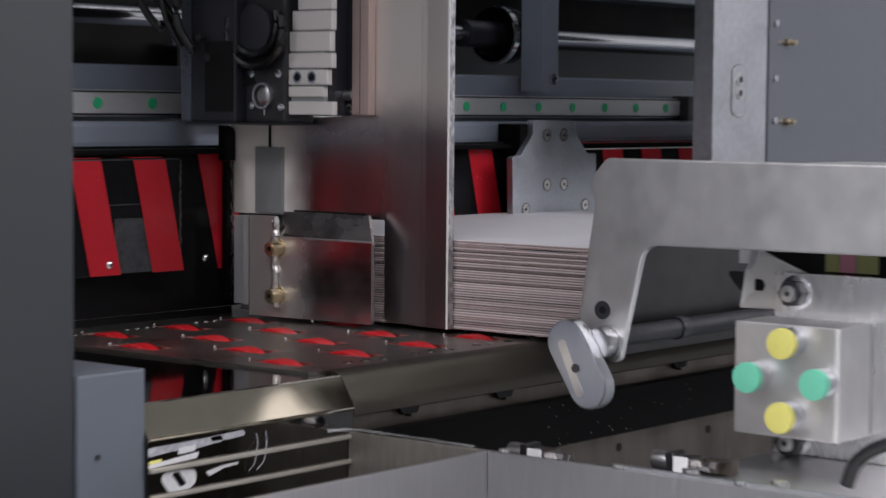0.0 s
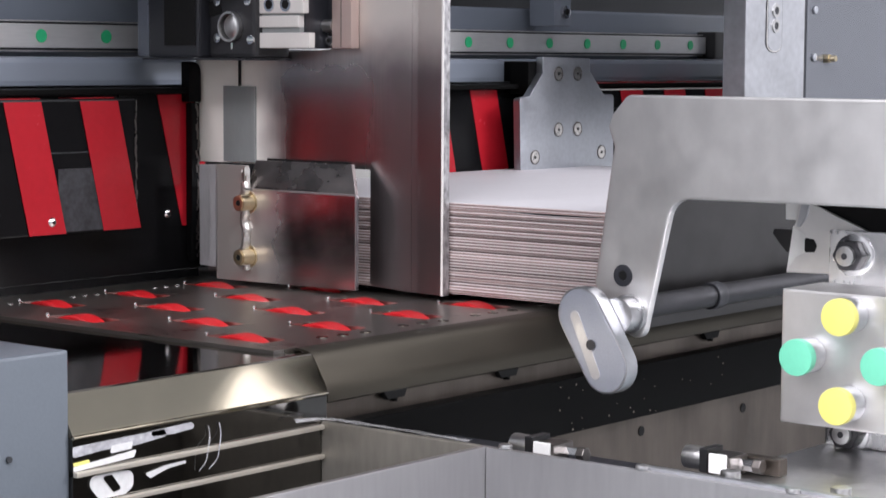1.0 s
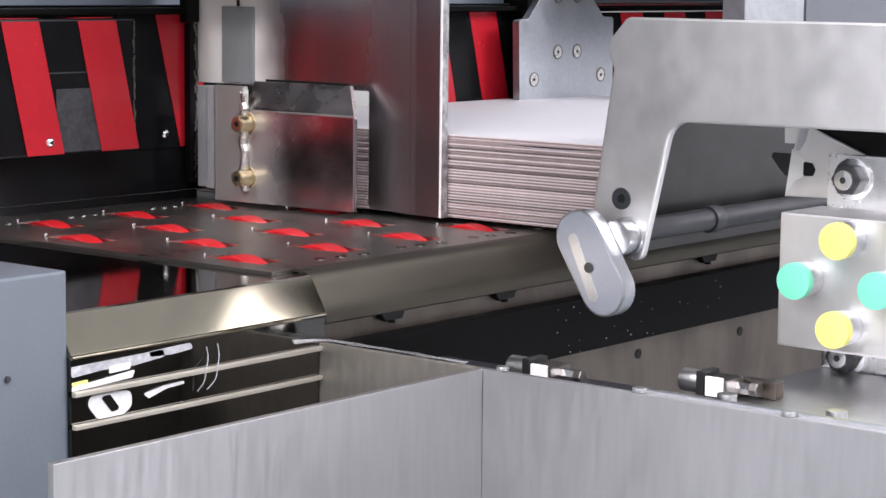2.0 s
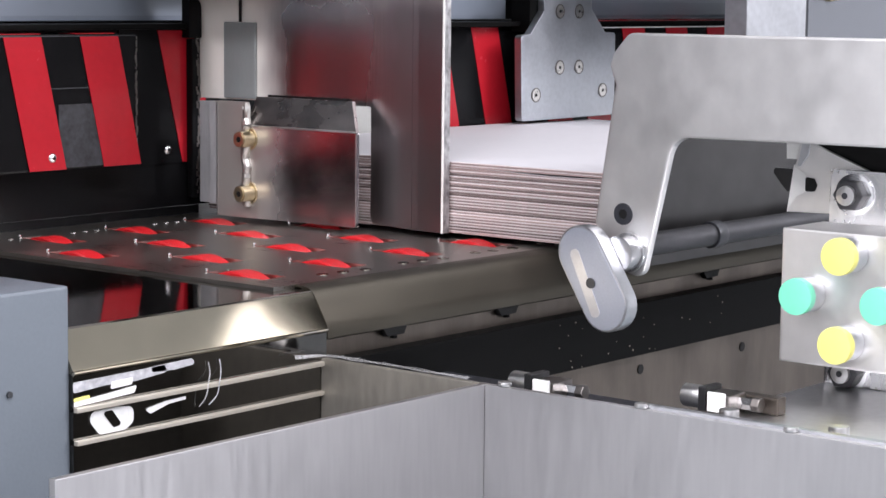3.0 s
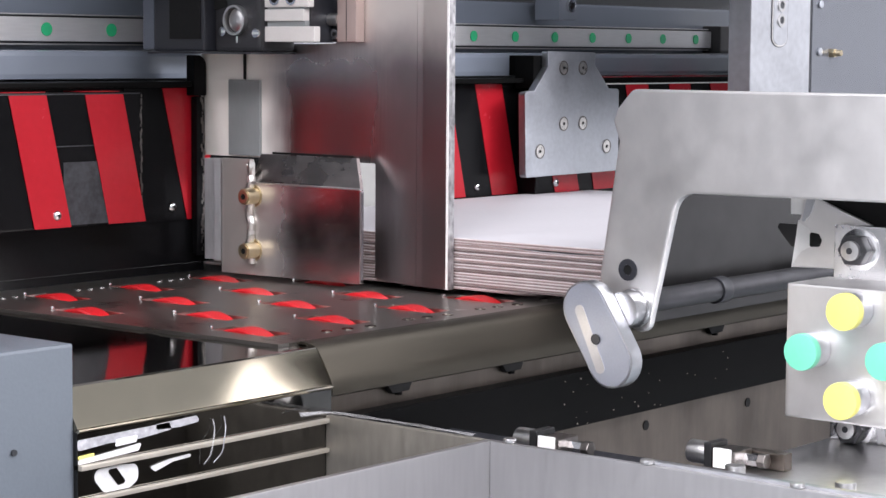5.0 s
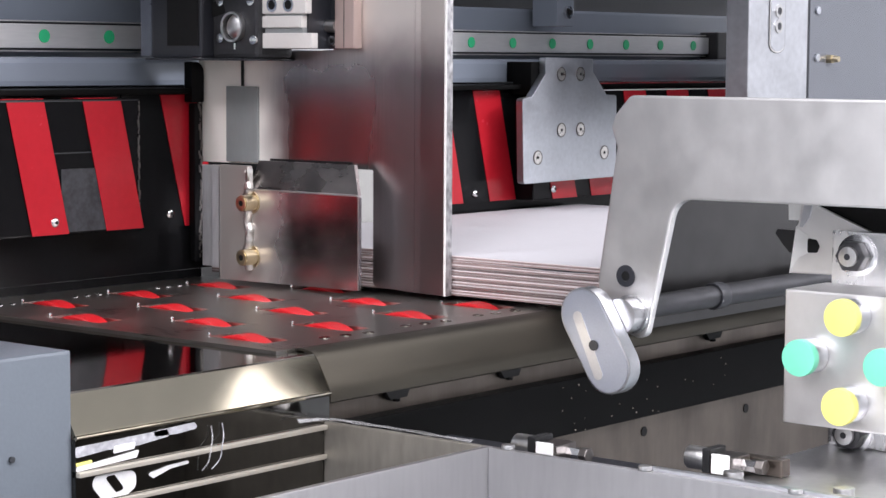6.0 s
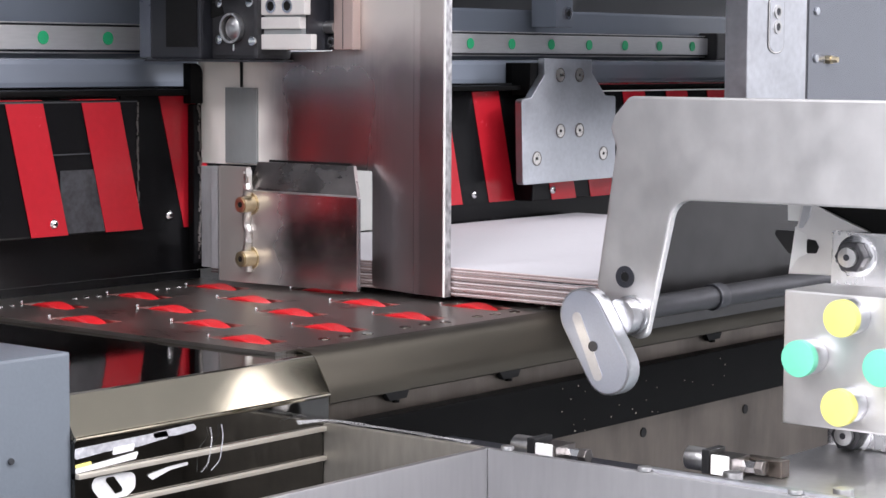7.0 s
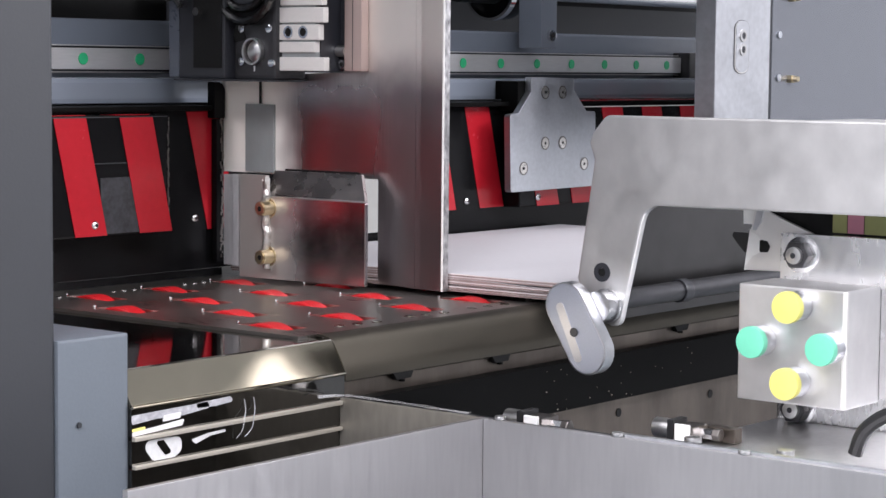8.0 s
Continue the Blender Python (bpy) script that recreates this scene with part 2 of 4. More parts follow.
def tone_zone(m, axis, y0, y1, colour, rough, metal=1.0):
    """Fades a metal to another colour, roughness and metalness beyond y0 to y1 along an axis of the object's own space.
    """
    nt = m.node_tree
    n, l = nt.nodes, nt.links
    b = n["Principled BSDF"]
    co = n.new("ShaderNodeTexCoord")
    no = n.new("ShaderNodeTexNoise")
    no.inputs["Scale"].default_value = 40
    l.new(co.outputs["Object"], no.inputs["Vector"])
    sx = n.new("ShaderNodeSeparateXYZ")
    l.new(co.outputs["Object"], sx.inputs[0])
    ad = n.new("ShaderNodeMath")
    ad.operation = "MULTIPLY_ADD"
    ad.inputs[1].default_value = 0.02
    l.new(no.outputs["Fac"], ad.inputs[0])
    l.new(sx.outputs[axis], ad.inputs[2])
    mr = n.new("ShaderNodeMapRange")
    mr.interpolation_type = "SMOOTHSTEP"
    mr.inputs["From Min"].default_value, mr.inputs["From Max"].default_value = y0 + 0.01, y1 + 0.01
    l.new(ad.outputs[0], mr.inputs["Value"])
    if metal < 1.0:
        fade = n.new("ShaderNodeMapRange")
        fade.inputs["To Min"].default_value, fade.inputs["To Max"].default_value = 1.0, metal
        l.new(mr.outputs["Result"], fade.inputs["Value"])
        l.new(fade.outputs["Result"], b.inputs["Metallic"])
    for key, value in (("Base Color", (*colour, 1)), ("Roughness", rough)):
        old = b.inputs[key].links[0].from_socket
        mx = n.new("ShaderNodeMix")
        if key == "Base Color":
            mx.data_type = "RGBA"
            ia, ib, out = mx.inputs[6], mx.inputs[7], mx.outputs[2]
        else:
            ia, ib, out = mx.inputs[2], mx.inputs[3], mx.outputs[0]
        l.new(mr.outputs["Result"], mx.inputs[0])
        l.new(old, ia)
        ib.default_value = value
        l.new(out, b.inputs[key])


tone_zone(BRACKET_STEEL, "Y", 0.112, 0.155, (0.46, 0.43, 0.405), 0.36, 0.65)
# the guide plate gets darker towards its front and paler towards its top
tone_zone(PLATE_STEEL, "Y", 0.085, 0.035, (0.25, 0.233, 0.24), 0.34)
tone_zone(PLATE_STEEL, "Z", 1.045, 1.09, (0.74, 0.70, 0.655), 0.5)
# bright hall reflected in the plate's far end, painted in as pale colour
tone_zone(PLATE_STEEL, "Y", 0.135, 0.185, (0.88, 0.84, 0.78), 0.6, 0.05)


# ---- mesh helpers ----
def part(name, bm, mat, parent=None, label="", smooth=False):
    me = bpy.data.meshes.new(name)
    bmesh.ops.recalc_face_normals(bm, faces=bm.faces[:])
    bm.to_mesh(me)
    bm.free()
    for m in (mat if isinstance(mat, (list, tuple)) else [mat]):
        me.materials.append(m)
    if smooth:
        me.shade_smooth()
        me.set_sharp_from_angle(angle=radians(32))
    ob = new(name, me)
    if parent is not None:
        ob.parent = parent
    if label:
        ob["label"] = label
    return ob


def thing(name, label, category, group="", kind="", at=(0, 0, 0)):
    ob = new(name)
    ob.empty_display_size = 0.02
    ob.location = at
    return tagged(ob, label, category, group, kind)


def box(x0, x1, y0, y1, z0, z1, bevel=0.0, bm=None):
    own = bmesh.new()
    bmesh.ops.create_cube(own, size=1.0)
    for v in own.verts:
        v.co = Vector(((x0 + x1) / 2 + v.co.x * (x1 - x0), (y0 + y1) / 2 + v.co.y * (y1 - y0),
                       (z0 + z1) / 2 + v.co.z * (z1 - z0)))
    if bevel:
        bmesh.ops.bevel(own, geom=own.edges[:], offset=bevel, segments=2, affect="EDGES", profile=0.7)
    return merge(bm, own)


def merge(bm, own):
    if bm is None:
        return own
    me = bpy.data.meshes.new("tmp")
    own.to_mesh(me)
    own.free()
    bm.from_mesh(me)
    bpy.data.meshes.remove(me)
    return bm


AX = {"x": (Vector((0, 1, 0)), Vector((0, 0, 1)), Vector((1, 0, 0))),
      "y": (Vector((1, 0, 0)), Vector((0, 0, 1)), Vector((0, 1, 0))),
      "z": (Vector((1, 0, 0)), Vector((0, 1, 0)), Vector((0, 0, 1)))}


def prism(points, axis, a, b, bevel=0.0, bm=None):
    """The outline, given in the two other axes, drawn out along axis from a to b."""
    u, v, w = AX[axis]
    own = bmesh.new()
    lo = [own.verts.new(u * p + v * q + w * a) for p, q in points]
    hi = [own.verts.new(u * p + v * q + w * b) for p, q in points]
    own.faces.new(lo)
    own.faces.new(hi[::-1])
    k = len(points)
    for i in range(k):
        own.faces.new((lo[i], hi[i], hi[(i + 1) % k], lo[(i + 1) % k]))
    bmesh.ops.recalc_face_normals(own, faces=own.faces[:])
    if bevel:
        rim = [e for e in own.edges if len(e.link_faces) == 2 and e.calc_face_angle(0) > 0.7]
        bmesh.ops.bevel(own, geom=rim, offset=bevel, segments=2, affect="EDGES", profile=0.7)
    return merge(bm, own)


def rounded(points, radii, steps=6):
    """An outline with its corners rounded."""
    out = []
    k = len(points)
    for i, p in enumerate(points):
        r = radii[i] if isinstance(radii, (list, tuple)) else radii
        if r <= 0:
            out.append(p)
            continue
        p = Vector(p)
        a = (Vector(points[i - 1]) - p).normalized()
        b = (Vector(points[(i + 1) % k]) - p).normalized()
        half = a.angle(b) / 2
        d = r / math.tan(half)
        c = p + (a + b).normalized() * (r / math.sin(half))
        s, e = p + a * d - c, p + b * d - c
        turn = s.angle_signed(e)
        for j in range(steps + 1):
            q = s.copy()
            q.rotate(Matrix.Rotation(-turn * j / steps, 2))
            out.append((c.x + q.x, c.y + q.y))
    return out


def disc_outline(u, v, r, k=24):
    return [(u + r * math.cos(2 * math.pi * i / k), v + r * math.sin(2 * math.pi * i / k)) for i in range(k)]


def cyl(axis, u, v, r, a, b, k=24, bevel=0.0, bm=None):
    return prism(disc_outline(u, v, r, k), axis, a, b, bevel, bm)


def ring(axis, u, v, r0, r1, a, b, k=28, bm=None):
    """A tube from r0 to r1."""
    uu, vv, w = AX[axis]
    own = bmesh.new()
    loops = []
    for r, h in ((r0, a), (r1, a), (r1, b), (r0, b)):
        loops.append([own.verts.new(uu * p + vv * q + w * h) for p, q in disc_outline(u, v, r, k)])
    for i in range(4):
        A, B = loops[i], loops[(i + 1) % 4]
        for j in range(k):
            own.faces.new((A[j], A[(j + 1) % k], B[(j + 1) % k], B[j]))
    return merge(bm, own)


def pipe(points, r, bm=None, k=10):
    """A round hose along smooth points."""
    pts = []
    P = [Vector(p) for p in points]
    for i in range(len(P) - 1):
        p0, p1, p2, p3 = P[max(i - 1, 0)], P[i], P[i + 1], P[min(i + 2, len(P) - 1)]
        for s in range(6):
            t = s / 6
            pts.append(0.5 * ((2 * p1) + (p2 - p0) * t + (2 * p0 - 5 * p1 + 4 * p2 - p3) * t * t
                              + (3 * p1 - p0 - 3 * p2 + p3) * t ** 3))
    pts.append(P[-1])
    own = bmesh.new()
    rings = []
    for i, p in enumerate(pts):
        d = (pts[min(i + 1, len(pts) - 1)] - pts[max(i - 1, 0)]).normalized()
        q = d.to_track_quat("Z", "Y")
        rings.append([own.verts.new(p + q @ Vector((r * math.cos(2 * math.pi * j / k), r * math.sin(2 * math.pi * j / k), 0)))
                      for j in range(k)])
    for A, B in zip(rings, rings[1:]):
        for j in range(k):
            own.faces.new((A[j], A[(j + 1) % k], B[(j + 1) % k], B[j]))
    own.faces.new(rings[0][::-1])
    own.faces.new(rings[-1])
    return merge(bm, own)


def socket_screw(parent, axis, u, v, face, sign, r, h, mat=CHROME, name="screw"):
    """A socket head screw on a face; sign is the way it looks along axis."""
    a, b = sorted((face, face + sign * h))
    bm = cyl(axis, u, v, r, a, b, 20, r * 0.12)
    s = part(name, bm, mat, parent, smooth=True)
    top = face + sign * h
    a, b = sorted((top, top + sign * 0.0004))
    part("socket", cyl(axis, u, v, r * 0.5, a, b, 6), MATT_BLACK, s)
    return s


def button_screw(parent, axis, u, v, face, sign, r, mat=CHROME):
    uu, vv, w = AX[axis]
    own = bmesh.new()
    bmesh.ops.create_uvsphere(own, u_segments=16, v_segments=8, radius=r)
    for q in own.verts:
        q.co = uu * (u + q.co.x) + vv * (v + q.co.y) + w * (face + q.co.z * 0.6)
    s = part("button_screw", own, mat, parent, smooth=True)
    top = face + sign * r * 0.55
    a, b = sorted((top, top + sign * r * 0.1))
    part("socket", cyl(axis, u, v, r * 0.4, a, b, 6), MATT_BLACK, s)
    return s


# ---- the hall ----
def hall():
    f = part("floor", box(-6, 6, -6, 6, -0.1, 0.0), FLOOR)
    tagged(f, "dark grey painted workshop floor", "floor", kind="structure")
    for name, b in (("wall_north", (-6, 6, 5.8, 6, 0, 4.2)), ("wall_south", (-6, 6, -6, -5.8, 0, 4.2)),
                    ("wall_east", (5.8, 6, -5.8, 5.8, 0, 4.2)), ("wall_west", (-6, -5.8, -5.8, 5.8, 0, 4.2))):
        tagged(part(name, box(*b), WALL), "plain light grey workshop wall", "wall", kind="structure")
    tagged(part("ceiling", box(-6, 6, -6, 6, 4.2, 4.3), WALL), "plain light grey workshop ceiling", "ceiling", kind="structure")


# ---- feed table and its wheels ----
ROWS = ((0.183, (-0.185, -0.111, -0.037, 0.036, 0.109, 0.182)), (0.112, (-0.221, -0.148, -0.076, -0.004, 0.069, 0.142)),
        (0.042, (-0.184, -0.110, -0.040, 0.033, 0.106, 0.179)), (-0.026, (-0.219, -0.149, -0.075, -0.007, 0.066, 0.139)))


def holed_plate(x0, x1, y0, y1, z0, z1, holes):
    xs = sorted({x0, x1, *[h[0] for h in holes], *[h[1] for h in holes]})
    ys = sorted({y0, y1, *[h[2] for h in holes], *[h[3] for h in holes]})

    def solid(i, j):
        if not (0 <= i < len(xs) - 1 and 0 <= j < len(ys) - 1):
            return False
        cx, cy = (xs[i] + xs[i + 1]) / 2, (ys[j] + ys[j + 1]) / 2
        return not any(h[0] < cx < h[1] and h[2] < cy < h[3] for h in holes)
    bm = bmesh.new()
    made = {}

    def v(i, j, z):
        if (i, j, z) not in made:
            made[(i, j, z)] = bm.verts.new((xs[i], ys[j], z))
        return made[(i, j, z)]
    for i in range(len(xs) - 1):
        for j in range(len(ys) - 1):
            if not solid(i, j):
                continue
            bm.faces.new((v(i, j, z1), v(i + 1, j, z1), v(i + 1, j + 1, z1), v(i, j + 1, z1)))
            bm.faces.new((v(i, j, z0), v(i, j + 1, z0), v(i + 1, j + 1, z0), v(i + 1, j, z0)))
            for di, dj, a, b in ((-1, 0, (i, j), (i, j + 1)), (1, 0, (i + 1, j + 1), (i + 1, j)),
                                 (0, -1, (i + 1, j), (i, j)), (0, 1, (i, j + 1), (i + 1, j + 1))):
                if not solid(i + di, j + dj):
                    bm.faces.new((v(*a, z1), v(*a, z0), v(*b, z0), v(*b, z1)))
    return bm


def feed_table():
    t = thing("feed_table", "brushed steel feed table with slots for red wheels", "machine table", at=(0, 0, 0))
    holes = [(x - 0.0095, x + 0.0095, y - 0.026, y + 0.020) for y, xs in ROWS for x in xs]
    part("table_top", holed_plate(-0.247, 0.62, -0.078, 0.30, T - 0.003, T, holes), TABLE_STEEL, t)
    # rounded front edge that folds down
    outer = [(-0.0782, 0.0), (-0.0840, 0.0002), (-0.0880, 0.0010), (-0.0908, 0.0024), (-0.0930, 0.0048), (-0.0955, 0.0086),
             (-0.0985, 0.0136), (-0.1008, 0.0174), (-0.1023, 0.0203), (-0.1029, 0.0232), (-0.1030, 0.0278)]
    ring_pts = [(y, T - d) for y, d in outer] + [(y + 0.0026, T - d - 0.0012) for y, d in outer[::-1]]
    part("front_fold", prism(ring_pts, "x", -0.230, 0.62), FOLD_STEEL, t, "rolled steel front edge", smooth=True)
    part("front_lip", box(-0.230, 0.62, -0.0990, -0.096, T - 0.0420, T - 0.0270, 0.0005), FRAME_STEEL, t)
    part("under_tray", box(-0.245, 0.61, -0.07, 0.29, T - 0.075, T - 0.07), MATT_BLACK, t)
    # small studs and ball screws on the top
    k = 0
    for y, xs in ROWS:
        for x in xs:
            if x > 0.05:
                continue
            part("stud", cyl("z", x - 0.0075, y + 0.0215, 0.0011, T, T + 0.0020, 10, 0.0003), CHROME, t, smooth=True)
    for x0 in (-0.222, -0.148, -0.074):
        for i in range(3):
            part("stud", cyl("z", x0 + i * 0.0105 - 0.004, 0.199, 0.0022, T, T + 0.0008, 12), CHROME, t)
    for x0 in (-0.19, -0.118, -0.048, 0.02):
        for dx in (0.0, 0.016, 0.034):
            s = part("slotted_screw", ring("z", x0 + dx, -0.062 - dx * 0.1, 0.0016, 0.0036, T, T + 0.0006, 14), DARK_MIRROR, t)
    return t


def wheels(table):
    bm = bmesh.new()
    k, r = 80, 0.035
    prof = ((-0.0075, r - 0.001), (-0.0065, r), (0.0065, r), (0.0075, r - 0.001), (0.0075, 0.022), (-0.0075, 0.022))
    loops = [[bm.verts.new((px, pr * math.cos(2 * math.pi * i / k), pr * math.sin(2 * math.pi * i / k))) for i in range(k)] for px, pr in prof]
    for i in range(len(prof)):
        A, B = loops[i], loops[(i + 1) % len(prof)]
        for j in range(k):
            bm.faces.new((A[j], A[(j + 1) % k], B[(j + 1) % k], B[j]))
    tyre = part("feed_wheel", bm, WHEEL, table, "red rubber feed wheel", smooth=True)
    hub = part("hub", ring("x", 0, 0, 0.0060, 0.0218, -0.006, 0.006), ALU, tyre)
    first = True
    for y, xs in ROWS:
        for x in xs:
            w, h = tyre, hub
            if not first:
                w, h = new("feed_wheel", tyre.data), new("hub", hub.data)
                w.parent, h.parent = table, w
                w["label"] = "red rubber feed wheel"
            first = False
            w.location = (x, y, T + 0.0020 - 0.035)
        part("shaft", cyl("x", y, T - 0.033, 0.0058, -0.24, 0.30, 16), CHROME, table, smooth=True)


# ---- machine body under and around ----
def side_tray():
    t = thing("side_tray", "goldish mirror-polished steel side cover beside the feed table", "machine cover")
    part("cover_top", box(-0.412, -0.2485, -0.0915, 0.225, T - 0.008, T - 0.002), DARK_MIRROR, t)
    part("cover_corner", box(-0.2483, -0.2306, -0.0912, -0.0790, T - 0.008, T - 0.002), DARK_MIRROR, t)
    part("edge_bead", cyl("x", -0.1028, T - 0.0228, 0.0013, -0.412, -0.2306, 10), MIRROR, t)
    part("bevel", prism([(-0.0915, T - 0.003), (-0.103, T - 0.022), (-0.101, T - 0.0235), (-0.089, T - 0.006)], "x", -0.412, -0.2305), BEVEL, t, "goldish polished bevel")
    part("front_panel", box(-0.412, -0.2305, -0.1025, -0.100, T - 0.0394, T - 0.0236), DEEP_MIRROR, t)
    part("edge_strip", box(-0.412, -0.2353, -0.1058, -0.1028, T - 0.0420, T - 0.0394, 0.0006), STRIP, t)
    part("lower_panel", box(-0.412, -0.2305, -0.1025, -0.100, T - 0.0558, T - 0.0422), DEEP_MIRROR, t)
    part("edge_strip", box(-0.412, -0.2353, -0.1058, -0.1028, T - 0.0582, T - 0.0558, 0.0006), STRIP, t)
    part("base_panel", box(-0.412, -0.2305, -0.1025, -0.100, T - 0.12, T - 0.0584), DEEP_MIRROR, t)
    # bright reflections in the polished panels, laid on as thin coloured shapes
    film = "white reflection painted on the panel"
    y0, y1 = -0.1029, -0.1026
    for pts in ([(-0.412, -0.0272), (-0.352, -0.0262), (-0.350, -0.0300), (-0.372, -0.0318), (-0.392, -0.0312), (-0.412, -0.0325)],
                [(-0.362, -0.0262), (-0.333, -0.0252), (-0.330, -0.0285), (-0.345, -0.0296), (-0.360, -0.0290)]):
        part("film", prism(rounded([(a, T + c) for a, c in pts], 0.0012, 3), "y", y0, y1), HAZE, t, "hazy reflection painted on the panel")
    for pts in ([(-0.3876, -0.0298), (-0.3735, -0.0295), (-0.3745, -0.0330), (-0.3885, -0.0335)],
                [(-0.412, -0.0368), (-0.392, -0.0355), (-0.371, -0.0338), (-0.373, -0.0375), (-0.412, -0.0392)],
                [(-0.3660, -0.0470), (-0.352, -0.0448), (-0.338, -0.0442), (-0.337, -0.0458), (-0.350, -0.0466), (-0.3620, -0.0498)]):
        part("painted_reflection", prism(rounded([(a, T + c) for a, c in pts], 0.0007, 3), "y", y0 - 0.0004, y0 - 0.0001), REFLECTION, t, film)
    part("painted_reflection", prism(rounded([(-0.4065, T - 0.0428), (-0.3840, T - 0.0428), (-0.3735, T - 0.0440), (-0.3735, T - 0.0520), (-0.3790, T - 0.0552), (-0.3960, T - 0.0552)], 0.004, 6), "y", y0 - 0.0004, y0 - 0.0001), REFLECTION, t, film)
    part("reflection_gap", prism(rounded([(-0.3945, T - 0.0440), (-0.3880, T - 0.0440), (-0.3815, T - 0.0520), (-0.3870, T - 0.0528)], 0.0012, 4), "y", y0 - 0.0008, y0 - 0.0005), DEEP_MIRROR, t)
    part("painted_reflection", prism(rounded([(-0.412, T - 0.0350), (-0.402, T - 0.0345), (-0.402, T - 0.0362), (-0.412, T - 0.0366)], 0.0005, 3), "y", y0 - 0.0004, y0 - 0.0001), YELLOW, t, "yellow reflection painted on the panel")
    # curved reflections in the panels, modelled as thin strips
    part("reflected_strip", pipe([(-0.322, -0.1036, T - 0.0285), (-0.3215, -0.1042, T - 0.034), (-0.325, -0.1066, T - 0.040), (-0.3265, -0.1064, T - 0.046), (-0.329, -0.1040, T - 0.051)], 0.0004, k=6), CLEAR, t)
    part("reflected_strip", pipe([(-0.314, -0.1036, T - 0.0280), (-0.3135, -0.1042, T - 0.034), (-0.317, -0.1066, T - 0.040), (-0.3185, -0.1064, T - 0.046), (-0.322, -0.1040, T - 0.051)], 0.0003, k=6), HAZE, t)
    return t


def clear_film():
    t = thing("clear_film", "clear crumpled plastic film strip over the guard edge", "plastic film")
    mid = [Vector(c) for c in ((-0.262, -0.1085, 0.8668), (-0.248, -0.1100, 0.8662), (-0.2400, -0.1150, 0.8655), (-0.2365, -0.130, 0.8648),
                               (-0.2345, -0.150, 0.8642), (-0.2338, -0.175, 0.8640), (-0.2335, -0.205, 0.8636))]
    wide = (0.0014, 0.0022, 0.0040, 0.0052, 0.0050, 0.0040, 0.0024)
    bm = bmesh.new()
    rows = []
    for i, (p, w) in enumerate(zip(mid, wide)):
        d = (mid[min(i + 1, 6)] - mid[max(i - 1, 0)]).normalized()
        n = Vector((0.25, -0.2, 1.0)).cross(d).normalized()
        lift = Vector((0, 0, 1))
        rows.append([bm.verts.new(p + n * w * k + lift * (0.0010 * math.sin(2.1 * i + k * 2.3))) for k in (-1, -0.4, 0.3, 1)])
    low = [[bm.verts.new(v.co - Vector((0, 0, 0.00025))) for v in r] for r in rows]
    for up in (rows, low):
        for A, B in zip(up, up[1:]):
            for j in range(3):
                bm.faces.new((A[j], A[j + 1], B[j + 1], B[j]))
    edge = [[r[0] for r in g] + [v for v in g[-1][1:]] + [r[3] for r in g[-2::-1]] + [v for v in g[0][2:0:-1]] for g in (rows, low)]
    k = len(edge[0])
    for i in range(k):
        bm.faces.new((edge[0][i], edge[0][(i + 1) % k], edge[1][(i + 1) % k], edge[1][i]))
    part("film", bm, CLEAR, t, smooth=True)
    return t


def machine_frame():
    t = thing("machine_frame", "steel frame wall with drilled holes below the feed table", "machine frame")
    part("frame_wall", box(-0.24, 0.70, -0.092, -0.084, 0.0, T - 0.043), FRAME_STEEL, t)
    for x, z in ((0.0955, 0.8104), (0.2273, 0.8094)):
        part("hole", cyl("y", x, z, 0.0034, -0.0926, -0.0921, 16), MATT_BLACK, t)
    part("back_wall", box(-0.41, 0.70, 0.30, 0.32, 0.0, T - 0.01), MATT_BLACK, t)
    b = part("black_beam", box(-0.229, 0.70, -0.110, -0.0925, T - 0.0745, T - 0.0395, 0.001), BEAM_BLACK, t, "black painted cross beam")
    rnd = random.Random(21)
    dust = bmesh.new()
    for i in range(26):
        x, z, r = -0.05 + rnd.random() * 0.22, T - 0.0735 + rnd.random() * 0.032, 0.00016 + 0.00034 * rnd.random() ** 2
        box(x - r, x + r, -0.1104, -0.1099, z - r, z + r, bm=dust)
    part("dust_flecks", dust, BOARD_DUST, b, "pale board dust")["kind"] = "stuff"
    for x in (-0.1733, -0.0674, 0.1653):
        out = [(x - 0.0105, T - 0.0279), (x + 0.0105, T - 0.0279), (x + 0.0080, T - 0.0325), (x - 0.0065, T - 0.0328)]
        n = part("clamp_nut", prism(out, "y", -0.1035, -0.0993, 0.0005), MATT_BLACK, t)
        part("nut_boss", cyl("z", x + 0.001, -0.1012, 0.0022, T - 0.0345, T - 0.0329, 12), BEAM_BLACK, n)
    return t


